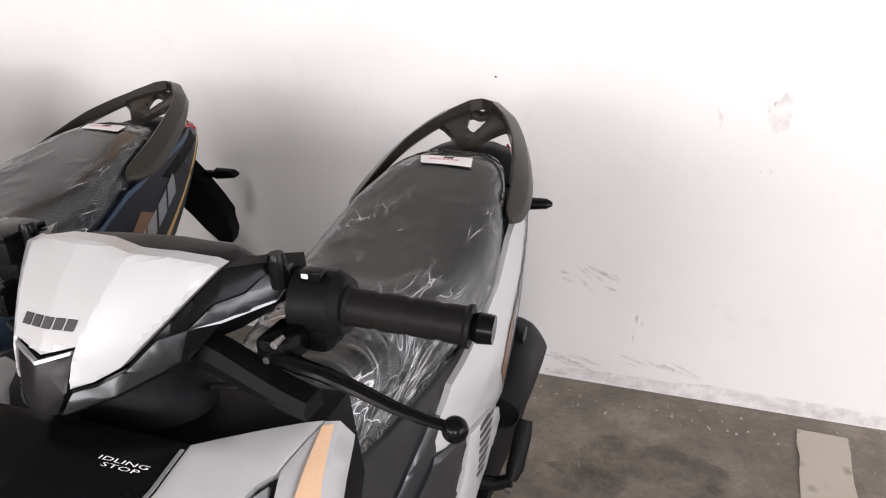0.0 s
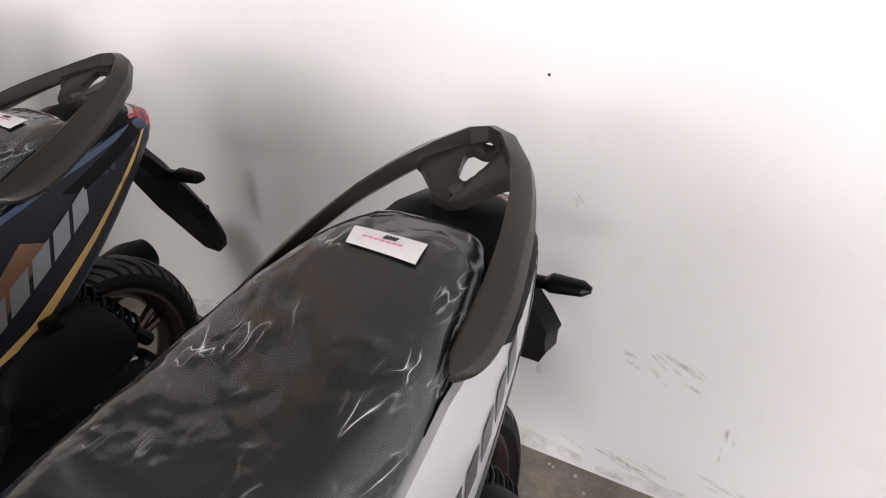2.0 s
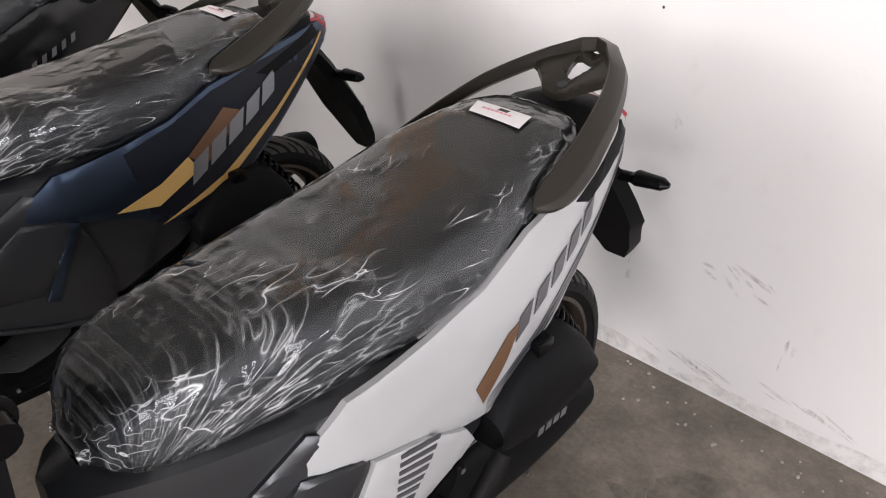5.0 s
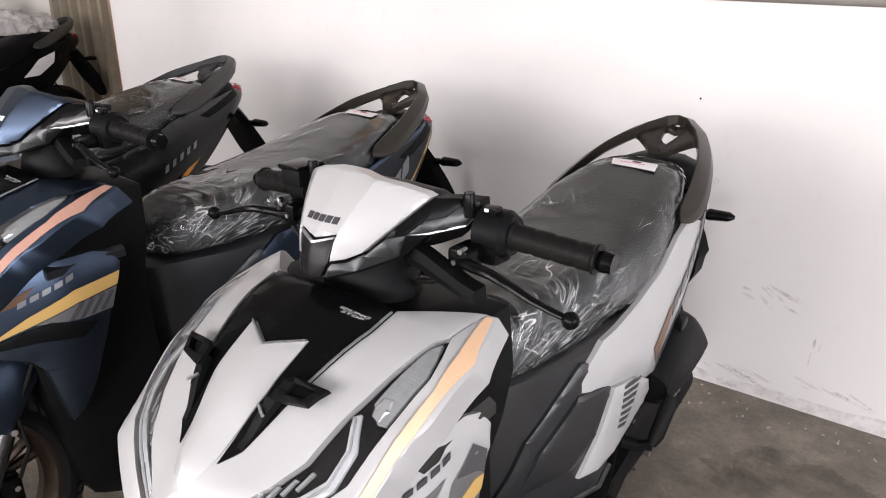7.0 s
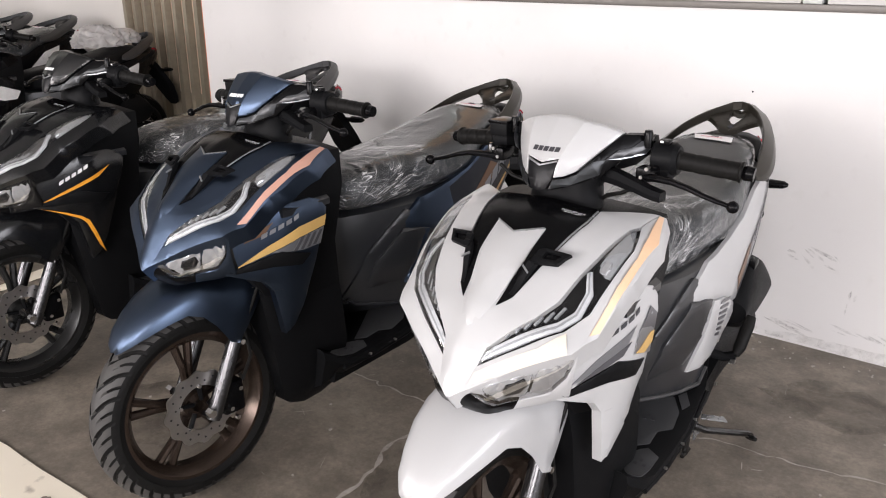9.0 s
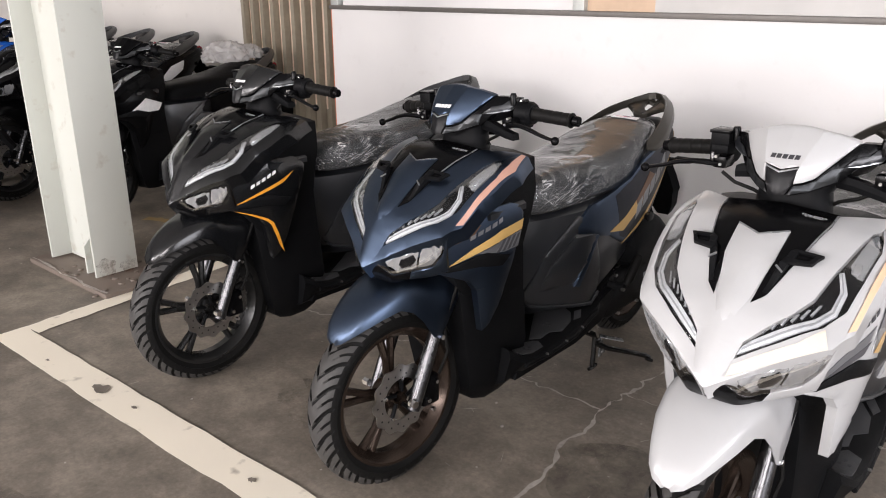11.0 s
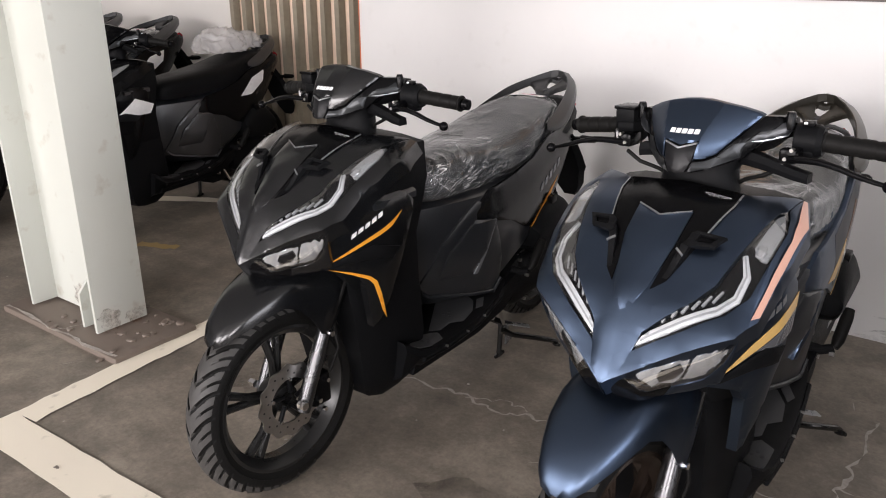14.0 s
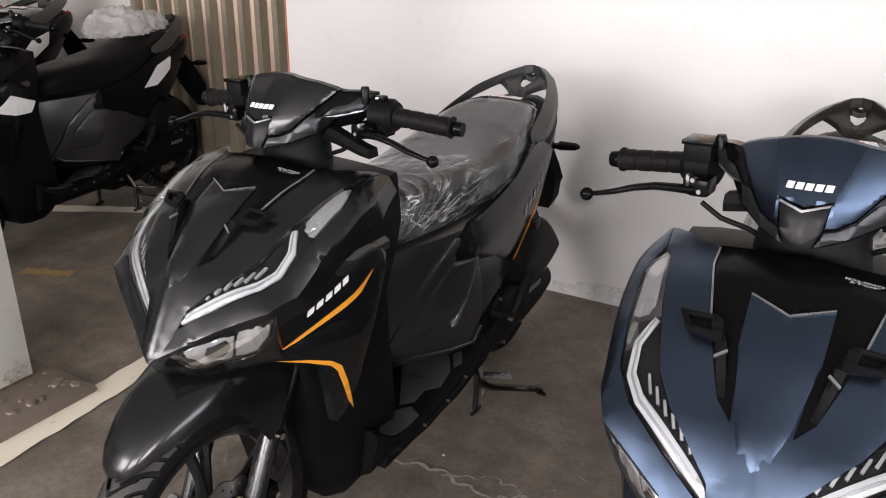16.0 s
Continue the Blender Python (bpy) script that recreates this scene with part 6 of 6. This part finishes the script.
    part("lettering", st(bars(-0.026, 0.974, 0.056, 0.0075, 5, lambda u, v, h: cowl(u, v, h + 0.0055), 0.0, 0.22)), "ink" if decals == "white" else "letter", shell)
    part("steering_neck", st(loft([[(w * math.cos(a_), y + d * math.sin(a_), z) for a_ in np.arange(20) * 2 * math.pi / 20] for w, d, y, z in ((0.085, 0.065, 0.30, 0.835), (0.075, 0.055, 0.31, 0.865), (0.070, 0.05, 0.315, 0.90), (0.085, 0.05, 0.32, 0.925))])), "plastic", sc)
    return sc


def at(x, y, yaw, lean=0.0):
    return pose(x, y, 0, 0, lean, yaw)


build_scooter("pearl", "bronze", "rail_bronze", -3.5, at(-0.323, 0.39, 0.6), "pearl white scooter with peach decals and a plastic-wrapped seat", -0.006, decals="white")
build_scooter("blue", "bronze", "rail_bronze", -6.7, at(-1.189, 0.395, 0.15, 0.2), "matt dark blue scooter with gold decals and a plastic-wrapped seat", 0.008, 1.225, decals="blue")
build_scooter("black", "rimblack", "rail_black", -4.8, at(-2.083, 0.41, 1.0, 0.4), "matt black scooter with orange decals and a plastic-wrapped seat", 0.003, 1.26, decals="black")

# scooters parked further back beyond the column
S = Matrix.Scale(1.06, 4)
far_a = build_scooter("gloss", "rimblack", "rail_black", 0.0, at(-4.156, 1.109, 9) @ Matrix.Scale(0.97, 4), "black scooter with a bare seat standing by the shutter", wrapped=False, decals="far", group="scooters in the back row")
far_b = build_scooter("gloss", "rimblack", "rail_black", 0.0, at(-5.0, 0.94, 8) @ S, "black scooter with a plastic-wrapped seat in the back row", decals="far", group="scooters in the back row")
far_c = build_scooter("bright_blue", "rimblack", "rail_black", 0.0, at(-5.62, 0.94, 8) @ S, "bright blue and black scooter in the back row", decals="far", group="scooters in the back row")
copy_thing(far_b, at(-6.22, 0.94, 8))
copy_thing(far_b, at(-6.85, 0.94, 8))
copy_thing(far_a, at(-5.23, -0.62, -20))


def crumpled(name, centre, size, label, seed):
    bm = bmesh.new()
    bmesh.ops.create_icosphere(bm, subdivisions=5, radius=1.0)
    for v in bm.verts:
        q = v.co * 2.3 + Vector((seed, 0, 0))
        r = 0.75 + 0.5 * (1 - abs(noise.noise(q)) * 2) * 0.6 + 0.2 * abs(noise.noise(q * 3))
        v.co = Vector((v.co.x * size[0], v.co.y * size[1], max(-0.25, v.co.z) * size[2])) * r
    ob = part(name, move(bm, Matrix.Translation(centre)), "bag", None, "", 180)
    return tagged(ob, label, "plastic")


crumpled("plastic_wrap", (-4.33, 2.13, 0.83), (0.10, 0.16, 0.10), "crumpled milky plastic wrap bunched on a black seat", 3.0)
crumpled("plastic_wrap", (-4.36, 2.32, 0.83), (0.08, 0.11, 0.07), "crumpled milky plastic wrap beside the grab rail", 9.0)
